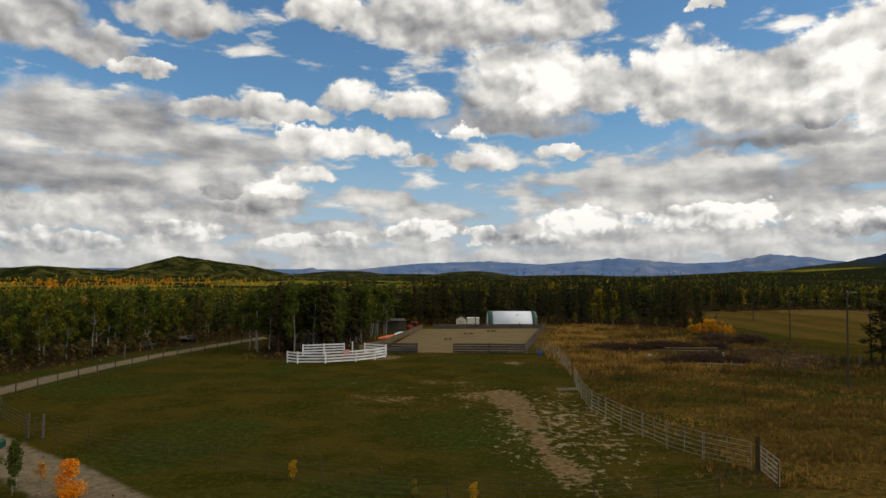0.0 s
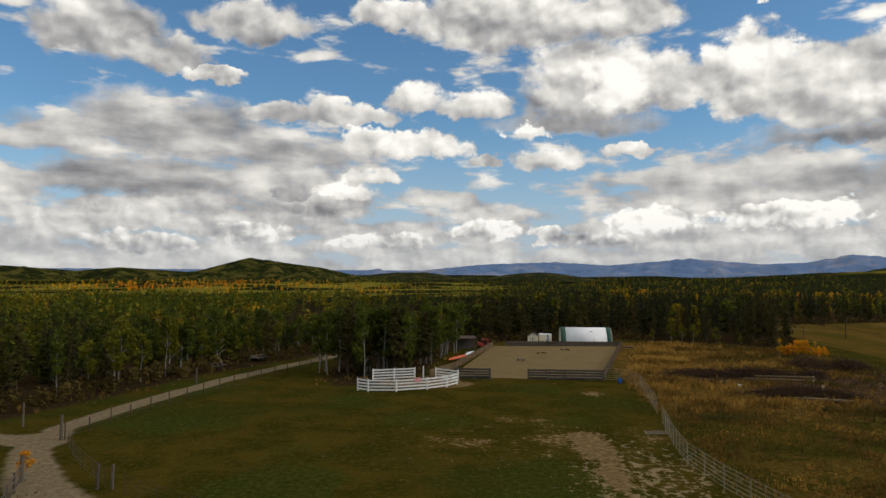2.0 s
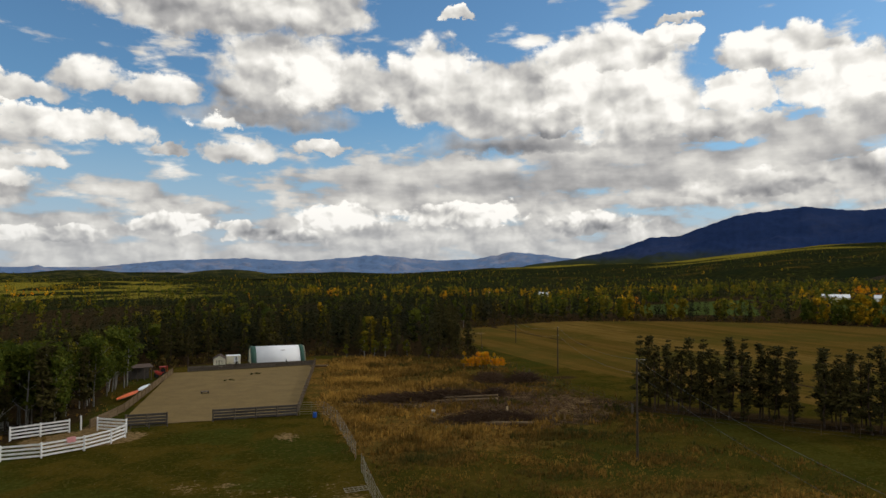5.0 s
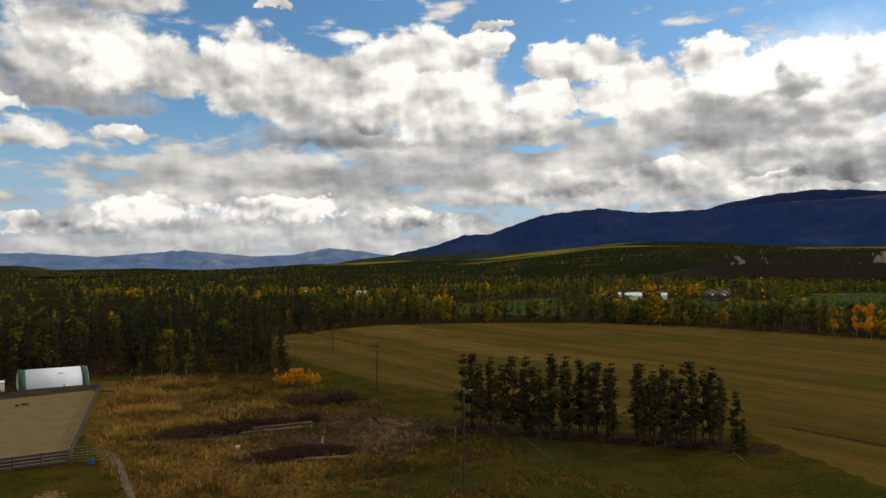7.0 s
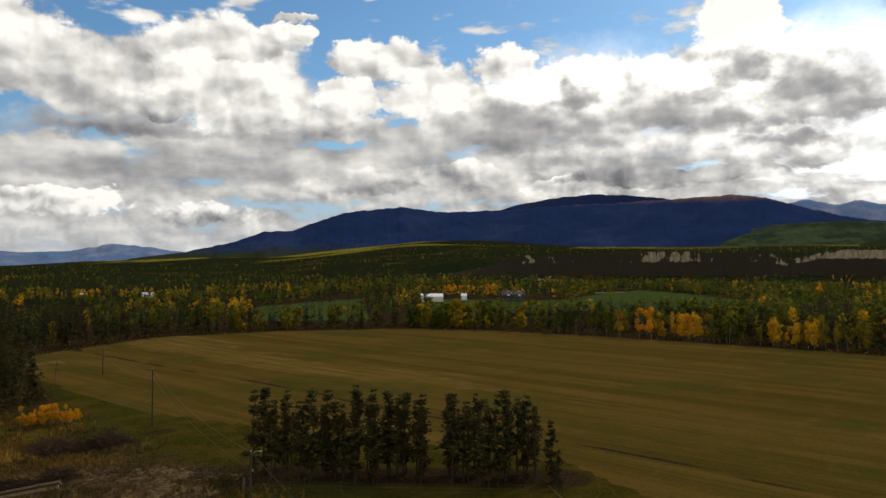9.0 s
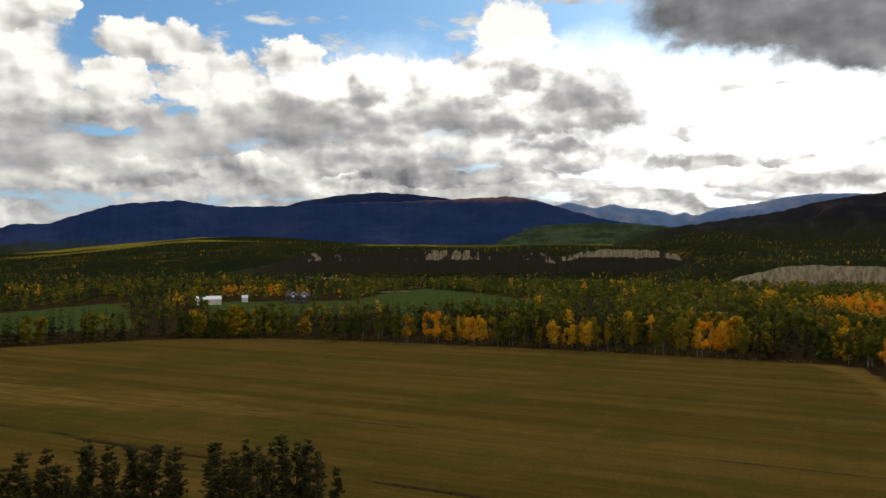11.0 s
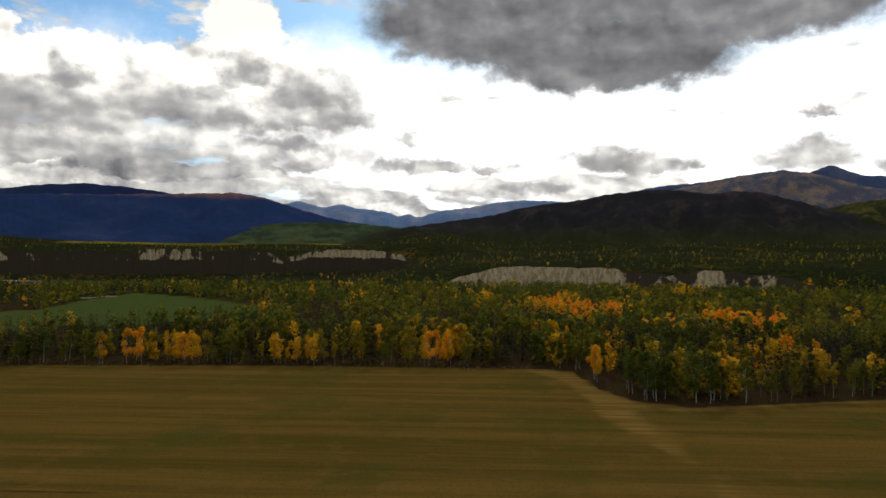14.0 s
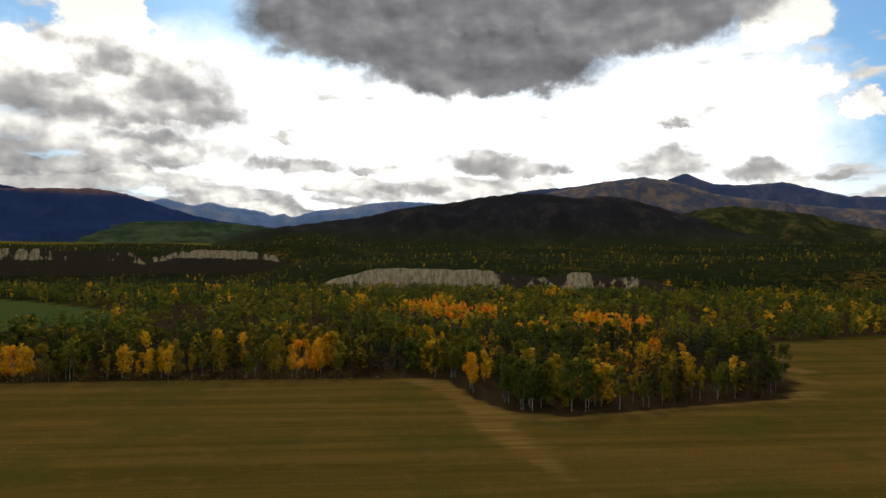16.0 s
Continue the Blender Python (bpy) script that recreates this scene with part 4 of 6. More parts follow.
def scatter(r0, r1, a0, a1, gap, seed):
    """Places for trees in a ring, about gap metres apart, in the woods only."""
    rng = np.random.default_rng(seed)
    n = int(math.pi * (r1 ** 2 - r0 ** 2) * (a1 - a0) / 360 / gap ** 2)
    az, r = rng.uniform(a0, a1, n), np.sqrt(rng.uniform(r0 ** 2, r1 ** 2, n))
    x, y = HUB[0] + r * np.sin(np.radians(az)), HUB[1] + r * np.cos(np.radians(az))
    clear, thin = clearing(az, r)
    ok = ~inside(OPEN, x, y) & ~clear & (gap_to(ROAD, x, y) > 5) & ~(thin & (rng.uniform(size=n) > 0.10 + 0.40 * (wave(x, y, 90, 64) > 0.25)))
    b = bluff_line(az)
    ok &= ~((az > 86) & (az < 110) & (r > b - 30) & (r < b + 40))
    ok &= ~((az > 46) & (az < 88) & (r > 1284) & (r < 1425))
    return x[ok], y[ok], rng


def leaf_share(x, y):
    """How much of the wood is aspen, not conifer."""
    az, r = polar(x, y)
    lie = 0.18 + 0.14 * ramp(az, 62, 50) * ramp(r, 240, 300) * ramp(r, 900, 760) - 0.24 * ramp(az, 55, 85) * ramp(r, 760, 600) + 0.25 * ramp(r, 700, 900) - 0.45 * ramp(az, -8, -14) * ramp(r, 200, 300)
    lie = lie + 0.75 * ramp(az, -22, -12) * ramp(az, 26, 18) * ramp(r, 760, 600)
    w = 0.6 * wave(x, y, 110, 63) + 0.8 * wave(x, y, 34, 65) + ramp(r, 700, 900) * 0.6 * wave(x, y, 420, 69)
    s = 0.05 + 0.85 * ramp(w, lie - 0.16, lie + 0.16)
    for a, d, wa, wd, v in HOT[:18] + HOT[-3:]:
        s = s + 1.6 * v * np.exp(-((az - a) / wa) ** 2 - ((r - d) / wd) ** 2)
    s = s * (1 - 0.7 * ramp(r, 700, 900) * ramp(az, 12, 24))
    return np.clip(s, 0.03, 0.95)


rs = np.random.default_rng(5)
CON_MID = [conifer_shape(rs, 1, 0.125, 66, 0.08, False, k > 4) for k in range(6)]
LEAF_MID = [leafy_shape(rs, 1, 0.23, 140, 0.064, 0.05) for k in range(6)]
CON_FAR = [conifer_shape(rs, 1, 0.15, 16, 0.05, False) for k in range(6)]
LEAF_FAR = [leafy_shape(rs, 1, 0.24, 24, 0.118, 0.10) for k in range(6)]
CON_DOT = [conifer_shape(rs, 1, 0.24, 6, 0.02, False) for k in range(4)]
LEAF_DOT = [leafy_shape(rs, 1, 0.30, 8, 0.15, 0.05) for k in range(4)]


def wood(tag, r0, r1, a0, a1, gap, con, leaf, tall, seed):
    x, y, rng = scatter(r0, r1, a0, a1, gap, seed)
    is_leaf = rng.uniform(size=len(x)) < leaf_share(x, y)
    az, r = polar(x, y)
    h = tall * np.clip(rng.normal(1, 0.15, len(x)), 0.6, 1.4) * (1 - 0.26 * ramp(az, -12, -19) * ramp(r, 400, 250))
    if seed in (100, 130):
        keep = (gap_to(OPEN[1:], x, y) > 6.0) | (r > 230) | (az > 118)
        x, y, h, is_leaf = x[keep], y[keep], h[keep], is_leaf[keep]
    c, l = ~is_leaf, is_leaf
    strew("conifer_wood", tag + " wood of dark green spruce and pine", M_CONIFER, con, np.stack([x[c], y[c], 1.10 * h[c], np.clip(rng.normal(0.22, 0.13, c.sum()) - 0.08 * (np.hypot(x[c] - HUB[0], y[c] - HUB[1]) < 262), 0, 1)], 1), seed + 1)
    strew("aspen_wood", tag + " wood of green, yellow and orange aspen", M_ASPEN, leaf, np.stack([x[l], y[l], 0.92 * h[l], tone_at(x[l], y[l], rng)], 1), seed + 2)


wood("near", 40, 262, -78, 135, 3.7, CON_MID, LEAF_MID, 8.2, 100)
wood("western", 45, 205, -78, 8, 3.7, CON_MID, LEAF_MID, 8.0, 130)
wood("middle", 262, 800, -52, 135, 5.6, CON_FAR, LEAF_FAR, 8.0, 110)
wood("far", 800, 1500, -48, 135, 9.0, CON_DOT, LEAF_DOT, 7.6, 120)
wood("distant", 1500, 2700, -48, 135, 15.0, CON_DOT, LEAF_DOT, 7.6, 140)
rb = np.random.default_rng(41)
bx, by = rb.uniform(-75, 232, 60000), rb.uniform(30, 240, 60000)
edge = gap_to(OPEN[1:], bx, by)
ok = ~inside(OPEN, bx, by) & (edge < 7) & (gap_to(ROAD, bx, by) > 4) & ~((bx > -29) & (bx < -6) & (by < 130)) & (rb.uniform(size=len(bx)) < np.where(bx < -20, 0.42, 0.16) * ramp(edge, 8, 1))
bx, by = bx[ok], by[ok]
SHRUB = [leafy_shape(rb, 1, 0.55, 42, 0.13, 0.0) for k in range(5)]
strew("shrub_layer", "brownish willow shrubs along the wood's edge", M_CONIFER, SHRUB, np.stack([bx, by, rb.uniform(0.9, 2.4, len(bx)), np.clip(rb.normal(0.85, 0.15, len(bx)), 0.4, 1.0)], 1), 42)

# ---- single trees of the near woods ----


def part(name, shape, mat, parent, label="", smooth=False):
    """Links one mesh, from vertices and faces or from a bmesh, under a thing or a part."""
    if isinstance(shape, bmesh.types.BMesh):
        me = bpy.data.meshes.new(name)
        shape.to_mesh(me)
        shape.free()
        me.materials.append(mat)
    else:
        me = mesh_of(name, shape[0], shape[1], mat, smooth)
    ob = new(name, me)
    ob.parent = parent
    return tagged(ob, label)


def thing(name, m, label, category, group=""):
    ob = new(name)
    ob.matrix_basis = m
    return tagged(ob, label, category, group)


def tree_stem(rng, tall, wide, kind):
    """A tapered, slightly bent trunk with limbs, for a tree of that height."""
    bend = rng.normal(0, 0.012 * tall, (5, 2)).cumsum(0)
    bend[0] = 0
    hs = np.linspace(0, 0.9 * tall, 5)
    pts = [(bend[k][0], bend[k][1], hs[k]) for k in range(5)]
    r = (0.0085 if kind == "aspen" else 0.012) * tall
    shapes = [stem_shape(pts, [r * (1 - 0.2 * k) + 0.01 for k in range(5)], 7)]
    for k in range(9 if kind == "aspen" else 7):
        h = rng.uniform(0.3, 0.85)
        i = min(3, int(h * 4.4))
        a = rng.uniform(0, 2 * math.pi)
        reach = wide * (rng.uniform(0.4, 0.8) if kind == "aspen" else (1.05 - h))
        p = Vector(pts[i])
        q = p + Vector((reach * math.cos(a), reach * math.sin(a), reach * (0.9 if kind == "aspen" else -0.1)))
        shapes.append(limb(p, q, r * 0.4, r * 0.1))
    return together(shapes)


def tone_mesh(name, shape, mat, tone):
    me = mesh_of(name, shape[0], shape[1], mat, False)
    set_values(me, "tone", np.full(len(shape[0]), tone))
    return me


def make_tree(rng, kind, tone, label, tall=9.0, wide=1.9, amount=420, bare=0.25):
    root = thing("pine_tree" if kind == "pine" else "aspen_tree", Matrix(), label, "tree")
    part("trunk", tree_stem(rng, tall, wide, kind), M_BARK_DARK if kind == "pine" else M_BARK_PALE, root, "", True)
    if kind == "pine":
        shape = conifer_shape(rng, tall, wide, amount, bare, True, True)
    else:
        shape = leafy_shape(rng, tall, wide, amount, 0.21, bare)
    crown = new("crown", tone_mesh("crown", shape, M_CONIFER if kind == "pine" else M_ASPEN, tone))
    crown.parent = root
    return root


rt = np.random.default_rng(77)
PINES = [make_tree(rt, "pine", t, "slim dark green lodgepole pine with bare lower trunk", 9.0, w, 480, b)
         for t, w, b in ((0.42, 1.35, 0.10), (0.52, 1.55, 0.16), (0.62, 1.25, 0.24), (0.46, 1.8, 0.05), (0.56, 1.4, 0.30))]
ASPEN_LOOKS = ((0.08, "green leaves"), (0.28, "yellow-green leaves"), (0.48, "olive and yellow leaves"), (0.70, "golden yellow leaves"), (0.88, "orange leaves"))
ASPENS = [[make_tree(rt, "aspen", t, "slender aspen with " + words + " and pale trunk", 9.0, w, 780, b) for w, b in ((1.7, 0.26), (2.1, 0.18))] for t, words in ASPEN_LOOKS]
used = set()


def plant(proto, x, y, tall, turn, group, widen=1.0):
    s = tall / 9.0
    m = pose(x, y, float(height(np.array(x), np.array(y))) - 0.05, 0, 0, turn) @ Matrix.Diagonal((s * widen, s * widen, s, 1))
    if proto.name in used:
        ob = copy_thing(proto, m)
    else:
        used.add(proto.name)
        proto.matrix_basis = m
        ob = proto
    tagged(ob, group=group)
    return ob


def aspen_for(tone, rng):
    k = int(np.argmin([abs(tone - t) for t, w in ASPEN_LOOKS]))
    return ASPENS[k][rng.integers(2)]


BUSH = make_tree(rt, "aspen", 0.97, "bushy young aspen in full orange leaf beside the track", 9.0, 3.2, 1700, 0.02)
plant(BUSH, -17.2, 33.9, 1.9, 40, "orange saplings by the track", 1.7)
# the clump of pines on its mound in the stubble field
for k in range(50):
    s = k / 49 + rt.uniform(-0.012, 0.012)
    if 0.585 < s < 0.65:
        s += 0.07
    off = rt.uniform(-2.6, 2.6)
    plant(PINES[(0, 1, 2, 4)[k % 4] if s < 0.96 else 3], 53.2 + 18.6 * s + 0.75 * off, 88.6 - 24.2 * s + 0.66 * off, rt.uniform(7.4, 9.4) * (0.72 if s > 0.96 else 1), rt.uniform(0, 360), "pines of the clump", rt.uniform(0.88, 1.12))
for k in range(5):
    s, off = rt.uniform(0.02, 0.98), rt.uniform(-3.0, 0.5)
    plant(PINES[(k * 2) % 5], 53.4 + 18.6 * s + 0.75 * off, 88.8 - 24.2 * s + 0.66 * off, rt.uniform(1.4, 3.0), rt.uniform(0, 360), "young pines of the clump", 1.3)
# grove between the track and the riding ground, and the wood's edge behind it
x, y, rg = scatter(30, 232, -75, 118, 3.6, 300)
d_edge = gap_to(OPEN[1:], x, y)
front = (d_edge < 6.5) & (d_edge > 0.8)
share = leaf_share(x, y) + 0.10 * ((x > -28) & (x < -8) & (y < 125)) * (rg.uniform(size=len(x)) < 0.6) + 0.38 * (x > 150) + 0.42 * (x < -30)
order = np.argsort(np.hypot(x - 15, y - 25) + 60 * (x > 120))
order = [i for i in order if front[i]][:400]
tones = tone_at(x, y, rg)
for i in order:
    tall = rg.normal(8.7, 0.9)
    if x[i] < -30:
        tall *= 0.92
    if x[i] > 150:
        tall *= 1.02
    if y[i] > 135 and -10 < x[i] < 60:
        tall *= 0.9
    if rg.uniform() < share[i]:
        plant(aspen_for(tones[i] - 0.12 * ((x[i] < 0) & (x[i] > -30)) + 0.10 * (x[i] < -30), rg), x[i], y[i], tall * 0.95, rg.uniform(0, 360), "aspens at the wood's edge", rg.uniform(0.85, 1.2))
    else:
        plant(PINES[rg.integers(5)], x[i], y[i], tall, rg.uniform(0, 360), "pines at the wood's edge", rg.uniform(0.85, 1.2))
# pines that fill the grove beside the pen
gx, gy = rt.uniform(-27, -13, 150), rt.uniform(94, 132, 150)
room = ~inside(OPEN, gx, gy) & (gap_to(ROAD, gx, gy) > 5) & (gap_to([(-11.2, 97.4), (-9.0, 106), (-4.2, 138.8)], gx, gy) > 3)
for px, py in list(zip(gx[room], gy[room]))[:46]:
    plant(PINES[rt.integers(5)], px, py, rt.uniform(7.2, 9.4), rt.uniform(0, 360), "pines of the grove", rt.uniform(0.9, 1.2))
# aspens with pale trunks in front of the grove and along the riding ground
for k in range(26):
    if k < 12:
        px, py = rt.uniform(-27, -13.5), rt.uniform(97.5, 104)
    else:
        q = rt.uniform(0, 1)
        px, py = -13.6 + 5.0 * q - rt.uniform(0.4, 3.0), 101 + 30 * q
    plant(ASPENS[(0, 0, 1, 0)[k % 4]][k % 2], px, py, rt.uniform(7.6, 9.8), rt.uniform(0, 360), "aspens of the grove", rt.uniform(1.0, 1.25))
# orange thicket at the corner of the wood, small aspens before the pines, saplings by the track
for k in range(24):
    plant(ASPENS[3 + (k % 2)][k % 2], 44.8 + 6.6 * k / 23 + rt.uniform(-.5, .5), 130.6 - 2.6 * k / 23 + rt.uniform(-1.0, 1.0), rt.uniform(1.8, 3.6) * (1.0 if k < 17 else 0.7), rt.uniform(0, 360), "orange thicket", 1.35)
for px, py, ph in ((31.2, 150.5, 5.0), (33.0, 149.3, 4.2), (35.2, 149.8, 4.6), (39.8, 150.0, 4.0), (28, 152, 3.2), (43.5, 147, 2.6)):
    plant(ASPENS[1][0], px, py, ph, rt.uniform(0, 360), "young aspens before the pines", 1.2)
for px, py, ph, k in ((-32.0, 47.6, 2.2, 4), (-20.0, 36.4, 1.2, 4), (-7.6, 37.2, 1.2, 3), (1.5, 33.8, 1.1, 3), (-1.3, 34.6, 0.9, 2)):
    plant(ASPENS[k][1], px, py, ph, rt.uniform(0, 360), "orange saplings by the track", 1.25)
for px, py, ph, k in ((-20.8, 35.7, 2.7, 0), (-20.5, 34.9, 2.6, 0), (-22.4, 36.3, 2.6, 1), (-22.2, 35.0, 3.2, 0), (-20.2, 34.3, 1.6, 0)):
    plant(ASPENS[k][0], px, py, ph, rt.uniform(0, 360), "leafy bushes beside the shed", 1.1)
plant(PINES[3], -19.2, 31.0, 3.6, 20, "leafy bushes beside the shed", 1.3)
for px, py, ph in ((6.4, 141.6, 2.2), (15.4, 144.6, 1.1)):
    plant(PINES[0], px, py, ph, rt.uniform(0, 360), "small spruces by the riding ground", 1.5)

# ---- fences ----
M_WHITE = plain("white_vinyl", (0.66, 0.65, 0.62), (0.82, 0.81, 0.78), 3.0, 0.45)
M_DARK_WOOD = plain("dark_weathered_boards", (0.035, 0.030, 0.026), (0.115, 0.100, 0.085), 5.0)
M_BROWN_WOOD = plain("brown_fence_boards", (0.085, 0.056, 0.030), (0.185, 0.13, 0.072), 5.0)
M_POST = plain("grey_wooden_post", (0.05, 0.040, 0.030), (0.15, 0.122, 0.092), 6.0)
M_STEEL = plain("galvanised_pipe", (0.20, 0.175, 0.130), (0.33, 0.295, 0.225), 8.0, 0.75, 0.001, 0.0, 0.3)
M_THIN_POST = plain("thin_brown_stake", (0.046, 0.030, 0.013), (0.098, 0.066, 0.032), 6.0)
M_WIRE = plain("fence_wire", (0.05, 0.05, 0.048), (0.12, 0.12, 0.115), 8.0, 0.6, 0.001, 0.3)


def box(bm, size, m=Matrix(), bevel=0.0):
    b = bmesh.ops.create_cube(bm, size=1.0, matrix=m @ Matrix.Diagonal((*size, 1)))
    if bevel:
        edges = list({e for v in b["verts"] for e in v.link_edges})
        bmesh.ops.bevel(bm, geom=edges, offset=bevel, segments=1, affect="EDGES")
    return bm


def one_box(size, m=Matrix(), bevel=0.0):
    return box(bmesh.new(), size, m, bevel)


def bar(a, b, wide, high):
    """A board or beam from a to b, as a bmesh."""
    a, b = Vector(a), Vector(b)
    d = b - a
    turn = math.atan2(d.y, d.x)
    tilt = math.atan2(d.z, math.hypot(d.x, d.y))
    m = Matrix.Translation((a + b) / 2) @ Euler((0, -tilt, turn)).to_matrix().to_4x4()
    return one_box((d.length, wide, high), m, min(wide, high) * 0.12)


def ground_z(x, y):
    return float(height(np.array(float(x)), np.array(float(y))))


def along(line, step):
    """Points at even steps along a line of points."""
    L = [Vector((*p, 0)) for p in line]
    total_len = sum((b - a).length for a, b in zip(L[:-1], L[1:]))
    n = max(1, round(total_len / step))
    pts, want = [], [total_len * k / n for k in range(n + 1)]
    run = 0.0
    for a, b in zip(L[:-1], L[1:]):
        l = (b - a).length
        while want and want[0] <= run + l + 1e-6:
            p = a.lerp(b, (want.pop(0) - run) / l)
            pts.append((p.x, p.y, ground_z(p.x, p.y)))
        run += l
    return pts


def board_fence(name, label, line, step, high, rails, rail_h, mat, post_mat, post_w=0.12, corners=False, jitter=0.0, group=""):
    pts = [(p[0], p[1], ground_z(*p)) for p in line] if corners else along(line, step)
    rng = np.random.default_rng(int(abs(pts[0][0]) * 97 + abs(pts[0][1]) * 13))
    root = thing(name, pose(*pts[0]), label, "fence", group)
    o = Vector(pts[0])
    for p in pts:
        h = high + 0.08 + rng.normal(0, jitter)
        part("post", one_box((post_w, post_w, h), pose(p[0] - o.x, p[1] - o.y, p[2] - o.z + h / 2 - 0.02, rng.normal(0, jitter * 20), rng.normal(0, jitter * 20), rng.uniform(0, 40)), post_w * 0.1), post_mat, root)
    for a, b in zip(pts[:-1], pts[1:]):
        for k in range(rails):
            z = high * (k + 0.75) / rails - rail_h * 0.1
            da, db = rng.normal(0, jitter * 0.6, 2)
            part("rail", bar(Vector(a) - o + Vector((0, 0, z + da)), Vector(b) - o + Vector((0, 0, z + db)), 0.045, rail_h), mat, root)
    return root


board_fence("pen_fence", "white four-rail fence bent round a small pen", [(-18.3, 85.6), (-16.9, 84.7), (-13.7, 85.0), (-10.4, 86.9), (-8.3, 89.2), (-7.2, 91.4), (-7.3, 94.0), (-10.3, 96.0)], 2.4, 1.38, 4, 0.17, M_WHITE, M_WHITE, 0.15, True)
board_fence("pen_fence", "short straight white four-rail fence", [(-18.0, 93.5), (-15.5, 94.7), (-13.0, 95.9)], 2.4, 1.38, 4, 0.17, M_WHITE, M_WHITE, 0.15, True)
gp = thing("gate_post", pose(-12.0, 96.7, 0), "single white square gate post", "post")
part("post", one_box((0.16, 0.16, 1.5), pose(0, 0, 0.75), 0.02), M_WHITE, gp)
part("cap", one_box((0.2, 0.2, 0.05), pose(0, 0, 1.52), 0.01), M_WHITE, gp)
board_fence("arena_fence", "dark weathered board fence of the riding ground", [(-7.6, 96.9), (-3.4, 96.9)], 2.1, 1.30, 4, 0.25, M_DARK_WOOD, M_POST, 0.16, jitter=0.008)
board_fence("arena_fence", "dark weathered board fence of the riding ground", [(1.5, 97.0), (11.0, 97.2)], 2.4, 1.30, 4, 0.25, M_DARK_WOOD, M_POST, 0.16, jitter=0.008)
board_fence("arena_fence", "brown post and board fence with gaps", [(11.0, 97.2), (20.3, 142.6)], 2.4, 1.25, 3, 0.16, M_DARK_WOOD, M_BROWN_WOOD, 0.14, jitter=0.015)
board_fence("arena_fence", "brown close-boarded fence below the grove", [(-11.2, 97.4), (-8.6, 106), (-3.9, 138.8)], 2.4, 0.95, 3, 0.29, M_BROWN_WOOD, M_BROWN_WOOD, 0.14, jitter=0.012)
board_fence("arena_fence", "low grey board wall before the fabric building", [(-1.5, 140.6), (20.3, 143.0)], 2.4, 0.85, 3, 0.28, M_POST, M_POST, 0.14, jitter=0.01)
board_fence("rail_gate", "dark open rail gate beside the pen", [(-7.0, 95.4), (-3.3, 95.6)], 1.9, 1.2, 4, 0.05, M_DARK_WOOD, M_DARK_WOOD, 0.07)
board_fence("rail_gate", "dark rail gate behind the pen", [(-19.5, 96.2), (-13.2, 97.0)], 2.1, 1.1, 4, 0.05, M_DARK_WOOD, M_DARK_WOOD, 0.07)


def tube(points, r, sides=5):
    P = [Vector(p) for p in points]
    V, F = [], []
    for i, p in enumerate(P):
        q = (P[min(i + 1, len(P) - 1)] - P[max(i - 1, 0)]).to_track_quat("Z", "Y")
        V += [tuple(p + q @ Vector((r * math.cos(2 * math.pi * k / sides), r * math.sin(2 * math.pi * k / sides), 0))) for k in range(sides)]
    for i in range(len(P) - 1):
        for k in range(sides):
            a, b = i * sides + k, i * sides + (k + 1) % sides
            F += [(a, b, b + sides), (a, b + sides, a + sides)]
    return np.array(V), np.array(F)


def corral_panel(a, b, lean=0.0):
    """A steel panel of six pipes between two uprights."""
    a, b = Vector((*a, ground_z(*a))), Vector((*b, ground_z(*b)))
    d = b - a
    root = thing("corral_panel", Matrix.Translation(a), "galvanised steel pipe corral panel with six rails", "fence panel", "corral panels")
    for s in (0.02, 0.98):
        part("upright", tube([d * s + Vector((0, 0, 0.0)), d * s + Vector((0, lean, 1.62))], 0.015), M_STEEL, root, "", True)
    part("brace", tube([d * 0.5 + Vector((0, 0, 0.22)), d * 0.5 + Vector((0, lean, 1.58))], 0.010), M_STEEL, root, "", True)
    for k in range(6):
        z = 0.22 + 0.272 * k
        part("rail", tube([d * 0.02 + Vector((0, lean * z / 1.6, z)), d * 0.98 + Vector((0, lean * z / 1.6, z))], 0.014), M_STEEL, root, "", True)


for run in ([(11.2, 97.0), (14.0, 96.4), (14.5, 91.0), (14.0, 84.0), (13.3, 75.2)], [(12.9, 71.0), (11.9, 62.0), (11.5, 56.5), (12.4, 49.8), (13.7, 44.3), (15.0, 41.4), (16.7, 39.2)]):
    pts = along(run, 3.0)
    for a, b in zip(pts[:-1], pts[1:]):
        corral_panel(a[:2], b[:2], rt.uniform(-0.05, 0.05))
fallen = thing("stock_grid", pose(10.4, 65.4, 0.12) @ Matrix.Scale(0.78, 4), "short steel stock grid lying on the grass", "steel grid")
for k in range(3):
    part("rail", tube([(0, 0.65 * k, 0.05), (2.4, 0.65 * k + 0.1, 0.12)], 0.03), M_STEEL, fallen, "", True)
for k in range(6):
    part("crossbar", tube([(0.1 + 0.45 * k, 0, 0.09), (0.1 + 0.45 * k, 1.35, 0.11)], 0.03), M_STEEL, fallen, "", True)
for a, b in (((14.1, 44.6, 0.1), (14.6, 43.4, 1.5)), ((11.2, 56.6, 0.05), (12.4, 57.4, 0.6))):
    pr = thing("fence_prop", pose(*a), "pale pole leaning on the steel panels", "pole")
    part("pole", tube([(0, 0, 0), tuple(Vector(b) - Vector(a))], 0.045), M_POST, pr, "", True)
g = thing("field_gate", pose(16.9, 39.0, 0), "steel field gate hung on a thick wooden post", "gate")
part("gate_post", stem_shape([(0, 0, 0), (0, 0, 1.0), (0.03, 0, 1.9)], [0.15, 0.14, 0.13], 8), M_THIN_POST, g, "thick grey wooden post", True)
